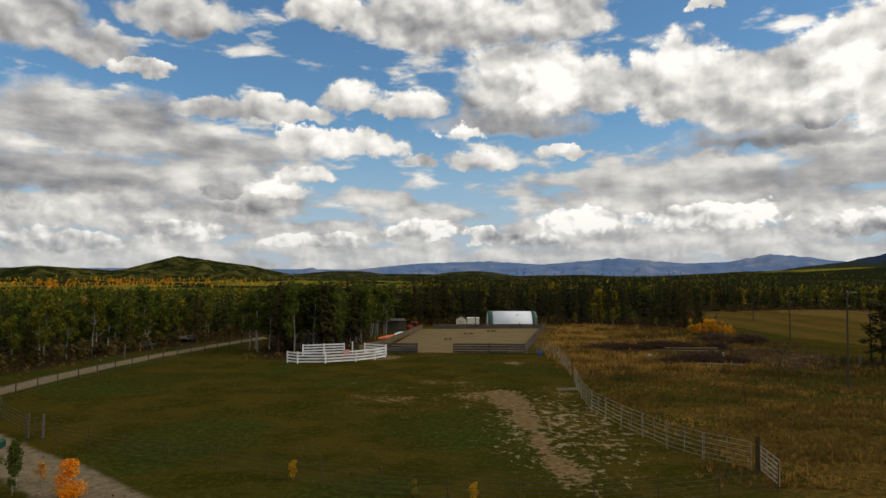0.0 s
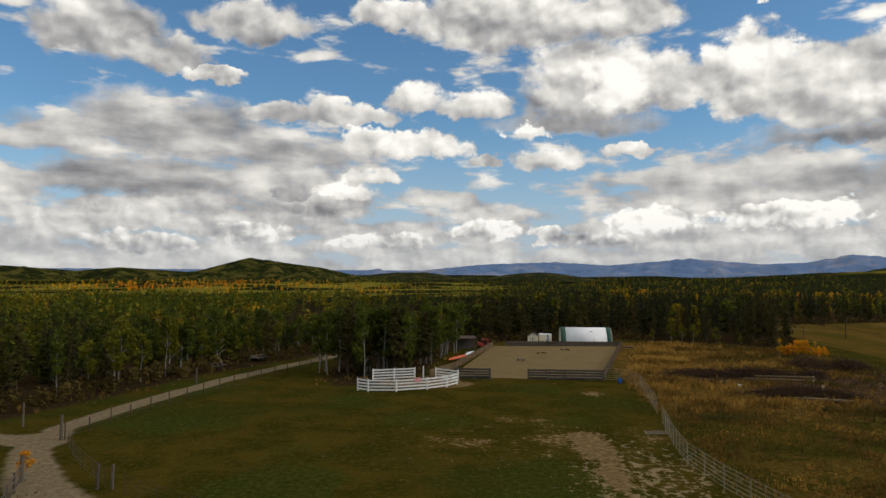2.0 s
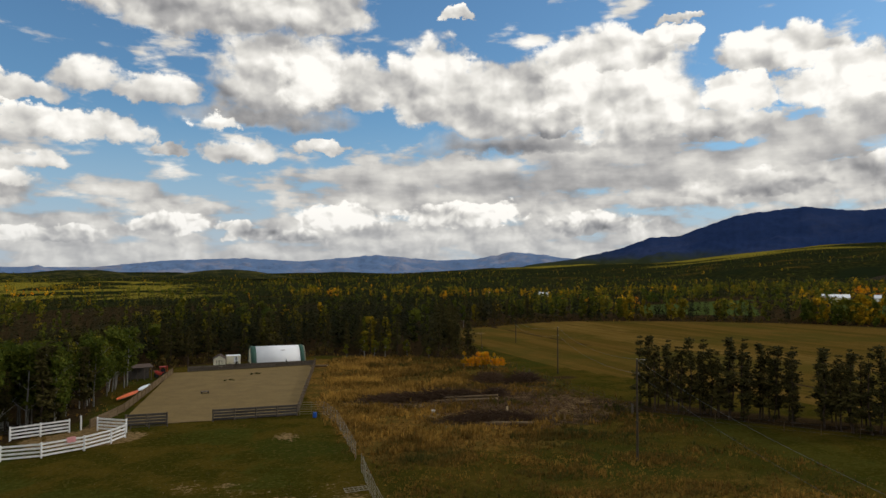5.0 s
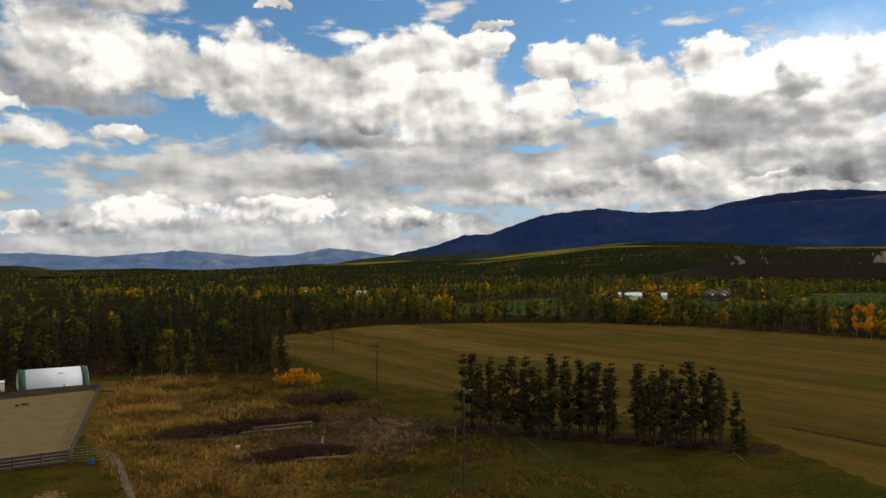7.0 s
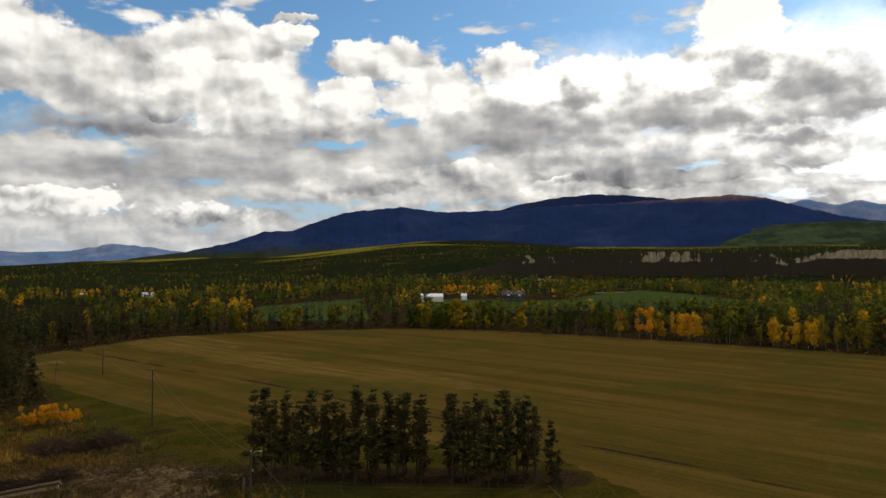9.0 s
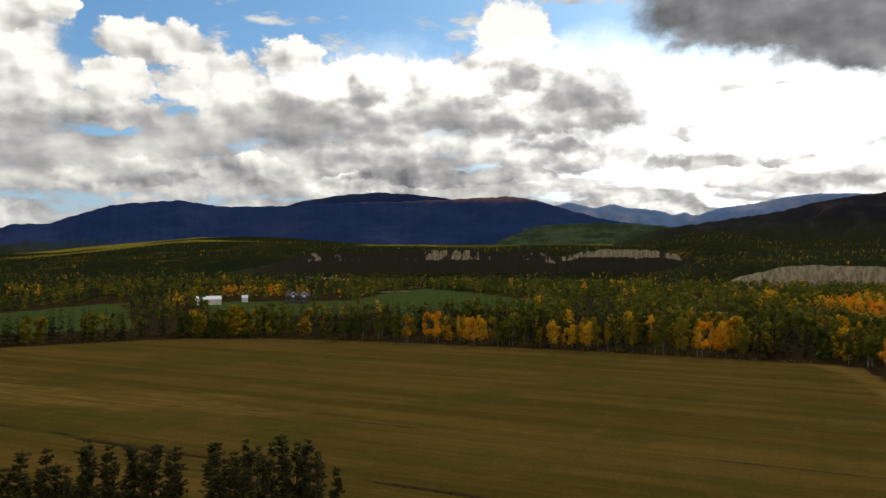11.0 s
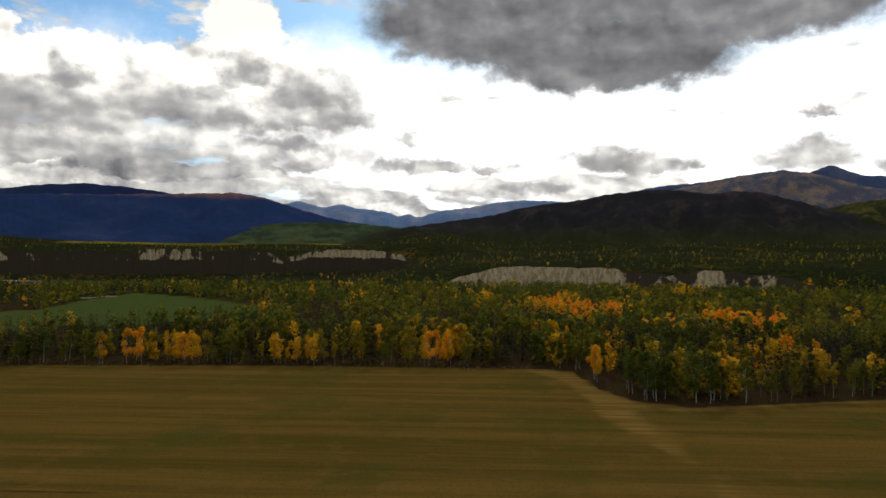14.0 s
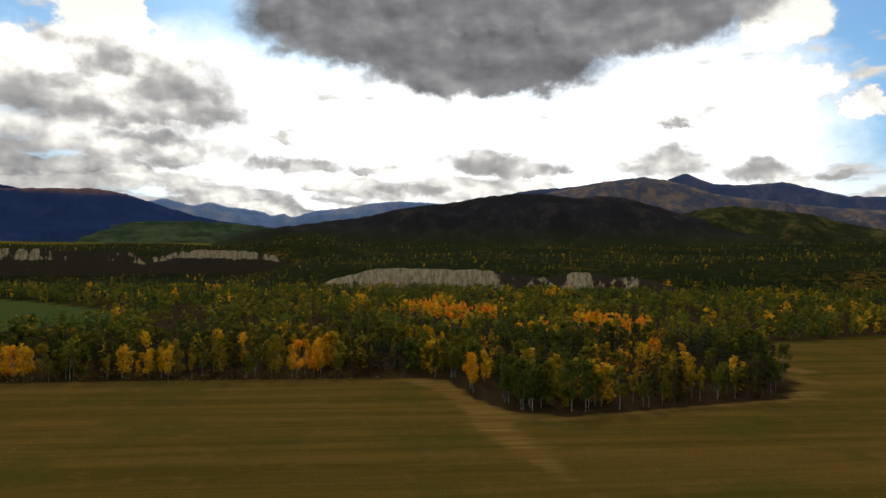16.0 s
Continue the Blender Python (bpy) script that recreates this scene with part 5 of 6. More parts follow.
for k in range(6):
    part("rail", tube([(0.1, -0.1, 0.25 + 0.24 * k), (-0.3, -3.2, 0.25 + 0.24 * k)], 0.028), M_STEEL, g, "", True)
for s in (0.04, 0.36, 0.68, 0.98):
    part("upright", tube([(0.1 - 0.4 * s, -0.1 - 3.1 * s, 0.2), (0.1 - 0.4 * s, -0.1 - 3.1 * s, 1.5)], 0.03), M_STEEL, g, "", True)


def wire_fence(line, step, label, high=1.25, strands=4, thick=0.055):
    pts = along(line, step)
    rng = np.random.default_rng(int(abs(pts[0][0] * 31)))
    root = thing("wire_fence", pose(*pts[0]), label, "fence")
    o = Vector(pts[0])
    for p in pts:
        h = high * rng.uniform(0.95, 1.2)
        q = Vector(p) - o
        part("post", stem_shape([tuple(q), tuple(q + Vector((rng.normal(0, .03), rng.normal(0, .03), h)))], [thick, thick * 0.85], 6), M_THIN_POST, root, "", True)
    for k in range(strands):
        z = high * (k + 0.6) / strands
        part("wire", tube([tuple(Vector(p) - o + Vector((0, 0, z))) for p in pts], 0.008, 3), M_WIRE, root)


wire_fence([(-36.4, 58.6), (-36.0, 68), (-34.8, 78), (-32.4, 92), (-28.4, 108)], 3.2, "wire fence on grey posts along the gravel track", 1.2, 5, 0.06)
wire_fence([(-36.4, 58.6), (-31, 51.6), (-26.2, 46.8)], 2.6, "wire fence on thin posts at the bend of the track", 1.2, 5, 0.038)
wire_fence([(-24.0, 45.2), (-17.4, 41.2), (-10.7, 38.6), (-3.2, 34.9), (6, 32.4), (16.4, 35.6)], 3.4, "wire fence on thin posts below the pasture", 1.25, 5, 0.034)
wire_fence([(52.5, 128), (50.4, 110), (50.4, 96), (49.0, 84.6), (58, 73), (68, 61)], 3.6, "wire fence on thin posts beside the stubble field", 1.2, 3, 0.04)
wire_fence([(49, 132), (60, 160), (72, 190)], 5.0, "wire fence along the field's edge", 1.2, 3, 0.05)
for px, py, h, r in ((-36.6, 58.4, 2.0, 0.13), (-26.3, 46.2, 1.6, 0.10), (-25.4, 46.3, 1.5, 0.10), (-31.9, 47.1, 1.7, 0.14), (-42.8, 62.6, 2.1, 0.10), (48.9, 84.9, 1.3, 0.14), (-38.6, 88, 1.9, 0.13)):
    p = thing("gate_post", pose(px, py, 0), "thick dark wooden corner post", "post")
    part("post", stem_shape([(0, 0, 0), (0, 0, h * 0.5), (0.03, 0.02, h)], [r, r * 0.96, r * 0.9], 8), M_POST, p, "", True)
board_fence("rail_fence", "grey rail fence beside the track's gate", [(-31.9, 47.1), (-29.2, 41.8), (-26.8, 38.2)], 2.6, 1.2, 3, 0.14, M_POST, M_POST, 0.14, jitter=0.02)

# ---- riding ground and its buildings ----
M_SAND = plain("arena_sand", (0.125, 0.086, 0.034), (0.196, 0.138, 0.056), 0.35, 0.95, 0.02, fine=9)
xs = np.linspace(0, 1, 40)
U, V = np.meshgrid(xs, xs, indexing="ij")
NL, NR, FR, FL = (-8.6, 97.2), (10.9, 97.4), (20.2, 142.6), (-4.0, 139.6)
SX = (1 - U) * (1 - V) * NL[0] + U * (1 - V) * NR[0] + U * V * FR[0] + (1 - U) * V * FL[0]
SY = (1 - U) * (1 - V) * NL[1] + U * (1 - V) * NR[1] + U * V * FR[1] + (1 - U) * V * FL[1]
SZ = height(SX, SY) + 0.05 + 0.02 * wave(SX, SY, 5, 71)
tagged(new("riding_ground", mesh_of("riding_ground", np.stack([SX, SY, SZ], -1).reshape(-1, 3), sheet(40, 40), M_SAND)), "tan sand surface of the riding ground", "sand", kind="structure")
M_FABRIC = plain("white_fabric_cover", (0.74, 0.75, 0.76), (0.86, 0.86, 0.86), 0.8, 0.5, 0.01)
M_GREEN = plain("dark_green_fabric", (0.012, 0.055, 0.035), (0.022, 0.085, 0.055), 2.0, 0.55)
M_CREAM = plain("cream_painted_boards", (0.70, 0.64, 0.46), (0.82, 0.76, 0.57), 4.0, 0.7)
M_ROOF = plain("dark_shingle_roof", (0.05, 0.035, 0.028), (0.12, 0.085, 0.065), 5.0)
M_RED = plain("red_paint", (0.30, 0.025, 0.018), (0.48, 0.05, 0.03), 3.0, 0.45)
M_RUBBER = plain("black_rubber", (0.012, 0.012, 0.012), (0.03, 0.03, 0.03), 9.0, 0.8)
M_GLASS = plain("dark_window_glass", (0.01, 0.012, 0.014), (0.02, 0.024, 0.028), 1.0, 0.08, 0.0, 0.0, 0.5)


def arch(x0, x1, deep, high, skin=0.06, n=18):
    """A rounded fabric vault between x0 and x1: a thick shell."""
    prof = []
    for k in range(n + 1):
        a = math.pi * k / n
        c, s = math.cos(a), math.sin(a)
        prof.append((-math.copysign(abs(c) ** 1.15, c) * deep / 2, abs(s) ** 0.95 * high))
    V, F = [], []
    for x in (x0, x1):
        for off in (0.0, -skin):
            for y, z in prof:
                r = math.hypot(y, z) or 1
                V.append((x, y + off * y / r, max(0, z + off * z / r)))
    m = n + 1
    for k in range(n):
        F += [(k, k + 1, 2 * m + k + 1, 2 * m + k), (m + k, 3 * m + k, 3 * m + k + 1, m + k + 1),
              (k, m + k, m + k + 1, k + 1), (2 * m + k, 2 * m + k + 1, 3 * m + k + 1, 3 * m + k)]
    return np.array(V), np.array(F)


def end_wall(x, deep, high, n=18):
    V = [(x, 0, 0)]
    for k in range(n + 1):
        a = math.pi * k / n
        c, s = math.cos(a), math.sin(a)
        V.append((x, -math.copysign(abs(c) ** 1.15, c) * deep / 2, abs(s) ** 0.95 * high))
    V += [(x + 0.05, p[1], p[2]) for p in V]
    h = len(V) // 2
    F = []
    for k in range(1, n + 1):
        F += [(0, k, k + 1), (h, h + k + 1, h + k), (k, h + k, h + k + 1), (k, h + k + 1, k + 1)]
    return np.array(V), np.array(F)


barn = thing("fabric_building", pose(9.2, 149.6, 0, 0, 0, 1.5), "white fabric vault building with dark green end bands", "building")
part("cover", arch(1.0, 9.0, 6.0, 3.05), M_FABRIC, barn, "white fabric cover", True)
part("end_band", arch(0.0, 1.0, 6.06, 3.1), M_GREEN, barn, "dark green end band", True)
part("end_band", arch(9.0, 9.75, 6.06, 3.1), M_GREEN, barn, "dark green end band", True)
part("end_wall", end_wall(0.12, 5.9, 2.98), M_CREAM, barn, "cream end wall")
part("end_wall", end_wall(9.9, 5.9, 2.98), M_CREAM, barn, "cream end wall")
part("label_patch", one_box((0.7, 0.02, 0.1), pose(5.9, -1.93, 2.36, -40)), M_POST, barn, "small grey printed patch")
for k in range(5):
    part("skirt_board", one_box((1.9, 0.05, 0.35), pose(0.98 + 1.95 * k, -3.05, 0.18), 0.01), M_POST, barn)


def gable_shed(m, w, d, h, rise, wall, roof, trim, label, door=True):
    s = thing("garden_shed", m, label, "shed")
    for sx in (-1, 1):
        part("wall", one_box((0.06, d - 0.12, h), pose(sx * (w / 2 - 0.03), 0, h / 2)), wall, s)
    for sy in (-1, 1):
        bm = bmesh.new()
        vs = [bm.verts.new((x, y, z)) for y in (sy * (d / 2 - 0.06), sy * d / 2) for x, z in ((-w / 2, 0), (w / 2, 0), (w / 2, h), (0, h + rise), (-w / 2, h))]
        bm.faces.new(vs[:5])
        bm.faces.new(vs[5:][::-1])
        for k in range(5):
            bm.faces.new((vs[k], vs[5 + k], vs[5 + (k + 1) % 5], vs[(k + 1) % 5]))
        bmesh.ops.recalc_face_normals(bm, faces=bm.faces)
        part("gable_wall", bm, wall, s)
    tilt = math.degrees(math.atan2(rise, w / 2))
    run = math.hypot(rise, w / 2) + 0.2
    for sx in (-1, 1):
        part("roof_slope", one_box((run, d + 0.3, 0.07), pose(sx * (w / 4 + 0.06), 0, h + rise / 2 + 0.02, 0, sx * tilt, 0), 0.01), roof, s)
    if door:
        for sx in (-1, 1):
            dr = part("door", one_box((w * 0.24, 0.05, h * 0.82), pose(sx * w * 0.13, -d / 2 - 0.02, h * 0.43), 0.01), wall, s)
            for q in (0.08, 0.78):
                part("door_trim", one_box((w * 0.24, 0.02, 0.07), pose(sx * w * 0.13, -d / 2 - 0.05, h * q)), trim, dr)
            for q in (-1, 1):
                part("door_trim", one_box((0.06, 0.02, h * 0.8), pose(sx * w * 0.13 + q * (w * 0.12 - 0.03), -d / 2 - 0.055, h * 0.43)), trim, dr)
    return s


gable_shed(pose(3.75, 145.2, 0, 0, 0, -4), 1.95, 2.3, 1.62, 0.55, M_CREAM, M_ROOF, M_BROWN_WOOD, "cream garden shed with brown roof and double door")
tr = thing("storage_trailer", pose(6.2, 147.0, 0), "small off-white box trailer beside the shed", "trailer")
part("body", one_box((2.4, 1.8, 1.45), pose(0, 0, 1.05), 0.05), M_CREAM, tr)
part("roof", one_box((2.5, 1.9, 0.08), pose(0, 0, 1.81), 0.02), M_FABRIC, tr)
part("door", one_box((0.7, 0.03, 1.2), pose(0.4, -0.92, 1.0), 0.01), M_FABRIC, tr)
for k in (-0.7, 0.7):
    wl = bmesh.new()
    bmesh.ops.create_cone(wl, cap_ends=True, segments=14, radius1=0.32, radius2=0.32, depth=0.2, matrix=pose(k, -0.8, 0.32, 90))
    part("wheel", wl, M_RUBBER, tr)

M_ORANGE = plain("orange_plastic", (0.50, 0.075, 0.010), (0.66, 0.13, 0.016), 2.0, 0.35)
M_PALE_BLUE = plain("pale_plastic", (0.52, 0.57, 0.60), (0.70, 0.74, 0.76), 2.0, 0.35)


def boat(m, length, wide, deep, mat, label):
    """An upturned canoe: a lofted hull with keel and gunwale."""
    root = thing("canoe", m, label, "boat")
    V, F, n, s = [], [], 13, 9
    for i in range(n):
        u = -1 + 2 * i / (n - 1)
        w = wide / 2 * (1 - abs(u) ** 2.4) + 0.02
        for k in range(s):
            a = math.pi * k / (s - 1)
            V.append((u * length / 2, -w * math.cos(a), 0.08 + (deep * (1 - 0.25 * u * u)) * math.sin(a) ** 0.8))
    for i in range(n - 1):
        for k in range(s - 1):
            a = i * s + k
            F.append((a, a + 1, a + s + 1, a + s))
    part("hull", (np.array(V), np.array(F)), mat, root, "", True)
    part("keel", tube([(-length * 0.45, 0, deep * 0.88 + 0.08), (0, 0, deep + 0.1), (length * 0.45, 0, deep * 0.88 + 0.08)], 0.025), mat, root)
    for sy in (-1, 1):
        part("gunwale", tube([(length / 2 * (-1 + 2 * i / 8), sy * (wide / 2 * (1 - abs(-1 + 2 * i / 8) ** 2.4) + 0.03), 0.08) for i in range(9)], 0.03), M_POST, root)
    for sx in (-0.6, 0.6):
        part("rest_block", one_box((0.2, wide * 0.8, 0.1), pose(sx * length / 2, 0, 0.05)), M_DARK_WOOD, root)
    return root


boat(pose(-8.9, 115.6, 0.35, 0, 0, 70), 6.4, 0.7, 0.32, M_ORANGE, "bright orange canoe lying upturned by the fence")
boat(pose(-7.2, 121.0, 0.4, 0, 0, 72), 4.2, 0.75, 0.4, M_PALE_BLUE, "pale blue-white canoe lying upturned by the fence")

rl = thing("red_tractor", pose(-5.6, 135.6, 0, 0, 0, 12) @ Matrix.Scale(0.85, 4), "small red tractor with dark open cab", "tractor")
part("body", one_box((1.7, 1.0, 0.55), pose(0, 0, 0.72), 0.08), M_RED, rl)
part("hood", one_box((0.8, 0.8, 0.4), pose(-0.75, 0, 1.05), 0.08), M_RED, rl)
part("roof", one_box((1.2, 1.1, 0.09), pose(0.35, 0, 1.95), 0.03), M_RED, rl)
part("windscreen", one_box((0.9, 0.9, 0.6), pose(0.35, 0, 1.3), 0.03), M_GLASS, rl)
for sx in (-0.1, 0.8):
    for sy in (-0.45, 0.45):
        part("pillar", one_box((0.07, 0.07, 1.0), pose(sx, sy, 1.45)), M_RED, rl)
part("mast", one_box((0.12, 0.12, 2.1), pose(1.2, 0.1, 1.05), 0.02), M_RED, rl)
for sx, r in ((-0.8, 0.34), (0.55, 0.5)):
    for sy in (-0.58, 0.58):
        wl = bmesh.new()
        bmesh.ops.create_cone(wl, cap_ends=True, segments=16, radius1=r, radius2=r, depth=0.24, matrix=pose(sx, sy, r, 90))
        part("wheel", wl, M_RUBBER, rl)

hs = thing("lean_to_shelter", pose(-8.6, 133.6, 0, 0, 0, 14), "dark open lean-to with pale posts under the trees", "shelter")
part("back_wall", one_box((3.2, 0.06, 1.9), pose(0, 1.1, 0.95)), M_DARK_WOOD, hs)
part("roof", one_box((3.6, 2.6, 0.07), pose(0, 0, 2.15, 6), 0.01), M_ROOF, hs)
for k in range(4):
    part("post", one_box((0.1, 0.1, 2.05), pose(-1.5 + k, -1.1, 1.02)), M_POST, hs)

M_BLUE = plain("blue_plastic", (0.01, 0.06, 0.30), (0.02, 0.11, 0.42), 3.0, 0.4)
bb = thing("barrel", pose(12.8, 95.4, 0) @ Matrix.Scale(0.72, 4), "small blue plastic barrel beside the steel panels", "barrel")
part("drum", stem_shape([(0, 0, 0), (0, 0, 0.08), (0, 0, 0.4), (0, 0, 0.72), (0, 0, 0.8), (0, 0, 0.801)], [0.27, 0.3, 0.32, 0.3, 0.27, 0.01], 14), M_BLUE, bb, "", True)
part("rim", stem_shape([(0, 0, 0.76), (0, 0, 0.84)], [0.29, 0.29], 14), M_BLUE, bb, "", True)
bl = thing("mounting_block", pose(0.9, 116.8, 0.05, 0, 0, 8), "small pale wooden block on the sand", "block")
for k in range(2):
    part("plank", one_box((1.1, 0.34, 0.08), pose(0, -0.18 + 0.36 * k, 0.27), 0.01), M_POST, bl)
for k in (-0.45, 0.45):
    part("foot", one_box((0.1, 0.7, 0.23), pose(k, 0, 0.115)), M_POST, bl)

for px, py, a in ((-41.5, 101.0, 70), (-39.0, 111.5, 75)):
    ut = thing("utility_trailer", pose(px, py, 0, 0, 0, a) @ Matrix.Scale(0.72, 4), "grey flat trailer parked beside the track", "trailer", "parked trailers")
    part("deck", one_box((4.2, 1.8, 0.12), pose(0, 0, 0.75), 0.02), M_POST, ut)
    part("headboard", one_box((0.08, 1.8, 0.6), pose(-2.05, 0, 1.1)), M_STEEL, ut)
    part("load", one_box((1.8, 1.2, 0.45), pose(0.4, 0, 1.04), 0.1), M_DARK_WOOD, ut)
    for sx in (-0.5, 0.5):
        for sy in (-0.95, 0.95):
            wl = bmesh.new()
            bmesh.ops.create_cone(wl, cap_ends=True, segments=14, radius1=0.36, radius2=0.36, depth=0.2, matrix=pose(sx, sy, 0.36, 90))
            part("wheel", wl, M_RUBBER, ut)

# ---- green-roofed shed at the start ----
M_GREEN_ROOF = plain("green_metal_roof", (0.010, 0.085, 0.055), (0.018, 0.13, 0.085), 1.5, 0.5, 0.001, 0.1, 0.3)
M_GREEN_WALL = plain("dark_green_boards", (0.01, 0.035, 0.028), (0.02, 0.06, 0.045), 4.0)
ls = thing("roofed_shed", pose(-16.7, 27.8, 0, 0, 0, 11), "dark green open shed with bright green metal roof", "shed")
for k in range(8):
    part("roof_sheet", one_box((5.0, 0.78, 0.035), pose(-2.42, -0.4 - 0.8 * k, 3.48, 0, -14.6, 0), 0.008), M_GREEN_ROOF, ls)
    part("seam", one_box((5.0, 0.05, 0.06), pose(-2.42, -0.8 * k - 0.01, 3.505, 0, -14.6, 0)), M_GREEN_ROOF, ls)
part("fascia", one_box((0.05, 6.4, 0.24), pose(0.03, -3.2, 3.99)), M_GREEN_WALL, ls)
part("fascia", one_box((5.0, 0.05, 0.22), pose(-2.42, 0.06, 3.37, 0, -14.6)), M_GREEN_WALL, ls)
for py in (-0.35, -3.2, -6.0):
    for px in (-0.35, -4.4):
        h = 3.75 if px > -1 else 2.75
        part("post", one_box((0.15, 0.15, h), pose(px, py, h / 2)), M_DARK_WOOD, ls)
part("back_wall", one_box((0.08, 5.5, 2.6), pose(-4.4, -3.2, 1.3)), M_GREEN_WALL, ls)
part("side_wall", one_box((3.9, 0.08, 2.6), pose(-2.4, -6.0, 1.3)), M_GREEN_WALL, ls)
part("side_wall", one_box((0.08, 2.6, 3.0), pose(-0.35, -4.6, 1.5)), M_GREEN_WALL, ls)

# ---- power line ----
M_POLE = plain("weathered_pole", (0.036, 0.027, 0.018), (0.080, 0.062, 0.043), 5.0)
POLES = [(72.5, 169.0, 5.3), (56.8, 118.4, 7.7), (37.3, 66.7, 9.1), (18.5, 14.0, 9.4)]
tops = []
for px, py, h in POLES:
    z = ground_z(px, py)
    up = thing("power_pole", pose(px, py, z), "tall weathered wooden power pole", "pole", "power poles")
    part("pole", stem_shape([(0, 0, 0), (0, 0, h / 2), (0, 0, h)], [0.11, 0.095, 0.075], 8), M_POLE, up, "", True)
    for dxx, hz in ((0.0, h + 0.12), (0.16, h - 1.2)):
        part("insulator", stem_shape([(dxx, 0, hz - 0.15), (dxx, 0, hz - 0.02), (dxx, 0, hz)], [0.05, 0.07, 0.02], 6), M_STEEL, up, "", True)
    if h == 9.1:
        lamp = part("lamp_arm", tube([(0, 0, h - 0.3), (0.25, -0.1, h), (0.5, -0.2, h)], 0.025), M_STEEL, up)
        part("lamp_head", one_box((0.26, 0.14, 0.07), pose(0.6, -0.24, h - 0.02, 0, 0, -22), 0.03), M_STEEL, lamp)
    tops.append(Vector((px, py, z + h)))
for k, (a, b) in enumerate(zip(tops[:-1], tops[1:])):
    for drop, dxx in ((0.0, 0.0), (1.3, 0.16)):
        pts = [a.lerp(b, s) + Vector((dxx, 0, -drop - 1.0 * 4 * s * (1 - s))) for s in np.linspace(0, 1, 15)]
        w = thing("power_wire", Matrix.Translation(pts[0]), "thin grey power wire hung between poles", "wire", "power wires")
        part("strand", tube([tuple(p - pts[0]) for p in pts], 0.009, 4), M_WIRE, w)

# ---- cleared ground: brush, logs, long grass ----
M_BRUSH = plain("dry_brush", (0.026, 0.016, 0.010), (0.150, 0.088, 0.048), 6.0)
M_LOG_END = plain("fresh_cut_wood", (0.36, 0.25, 0.13), (0.55, 0.41, 0.23), 7.0)


def brush_pile(x, y, lx, ly, h, turn, sticks, label):
    rng = np.random.default_rng(int(x * 10 + y))
    shapes = []
    for k in range(sticks):
        u, v = rng.normal(0, 0.36, 2)
        d2 = min(1.0, u * u + v * v)
        z = h * (1 - d2) * rng.uniform(0.1, 1.0)
        a = rng.normal(0, 0.7)
        l = rng.uniform(0.5, 1.6)
        c = Vector((u * lx, v * ly, z))
        d = Vector((math.cos(a), math.sin(a), rng.normal(0, 0.3))) * l
        shapes.append(limb(c - d, c + d, rng.uniform(0.02, 0.05), 0.01, 3))
    V, F = together(shapes)
    V[:, 2] = np.maximum(V[:, 2], 0.02)
    root = thing("brush_pile", pose(x, y, ground_z(x, y), 0, 0, turn), label, "brush pile", "brush piles")
    part("brushwood", (V, F), M_BRUSH, root)
    core = leafy_shape(rng, 1.0, 0.5, 420, 0.035, 0.0)
    cv = core[0] * (lx * 1.2, ly * 1.2, h * 0.55)
    cv[:, 2] = np.abs(cv[:, 2]) * 0.8
    part("twig_mass", (cv, core[1]), M_BRUSH, root)


brush_pile(31.5, 101.6, 7.6, 2.3, 1.2, -8, 1200, "long low pile of dark dry branches")
brush_pile(24.5, 103.5, 5.0, 2.0, 0.8, 5, 600, "low scatter of dark dry branches")
brush_pile(32.2, 86.8, 6.5, 2.4, 1.0, -20, 1100, "dark heap of dry branches and roots")
brush_pile(42.6, 113.5, 3.4, 1.8, 1.5, 0, 650, "rounded heap of dark branches")
brush_pile(47.6, 111.8, 3.4, 1.8, 1.5, 0, 650, "rounded heap of dark branches")
brush_pile(38.6, 101.6, 2.4, 1.6, 1.2, 30, 400, "heap of torn roots beside the logs")
for n, (ax, ay, bx, by) in enumerate(((29.0, 99.8, 37.4, 99.0), (30.2, 100.2, 37.9, 99.7), (31.6, 99.3, 37.2, 98.4), (30.5, 100.0, 37.6, 99.3), (30.0, 85.2, 35.5, 83.4), (31.0, 85.6, 35.0, 83.0), (19.0, 140.2, 22.0, 139.4))):
    z = 0.55 if n == 3 else 0.22
    lg = thing("log", pose(ax, ay, ground_z(ax, ay) + z), "felled bare log with pale cut end", "log", "felled logs")
    d = Vector((bx - ax, by - ay, 0))
    part("stem", limb((0, 0, 0), d, 0.13, 0.19, 8), M_BROWN_WOOD, lg, "", True)
    e = d.normalized()
    part("cut_end", limb(d - e * 0.05, d + e * 0.02, 0.192, 0.185, 8), M_LOG_END, lg, "pale cut end")
    part("cut_face", limb(d + e * 0.015, d + e * 0.03, 0.185, 0.001, 8), M_LOG_END, lg, "pale cut end")
rw = np.random.default_rng(511)
sticks = []
while len(sticks) < 3600:
    px, py = rw.normal(37, 8.0), rw.normal(97, 8.5)
    if ((px - 37) / 15) ** 2 + ((py - 97) / 16) ** 2 > 1 or (px < 27 and py < 96):
        continue
    a, l, z = rw.uniform(0, math.pi), rw.uniform(0.15, 0.75), ground_z(px, py)
    d = Vector((math.cos(a) * l, math.sin(a) * l, rw.normal(0, 0.08)))
    c = Vector((px, py, z + rw.uniform(0.05, 0.22)))
    sticks.append(limb(c - d, c + d, rw.uniform(0.02, 0.06), 0.012, 3))
M_SLASH = plain("broken_slash_wood", (0.036, 0.019, 0.010), (0.190, 0.112, 0.056), 0.6)
sv, sf = together(sticks)
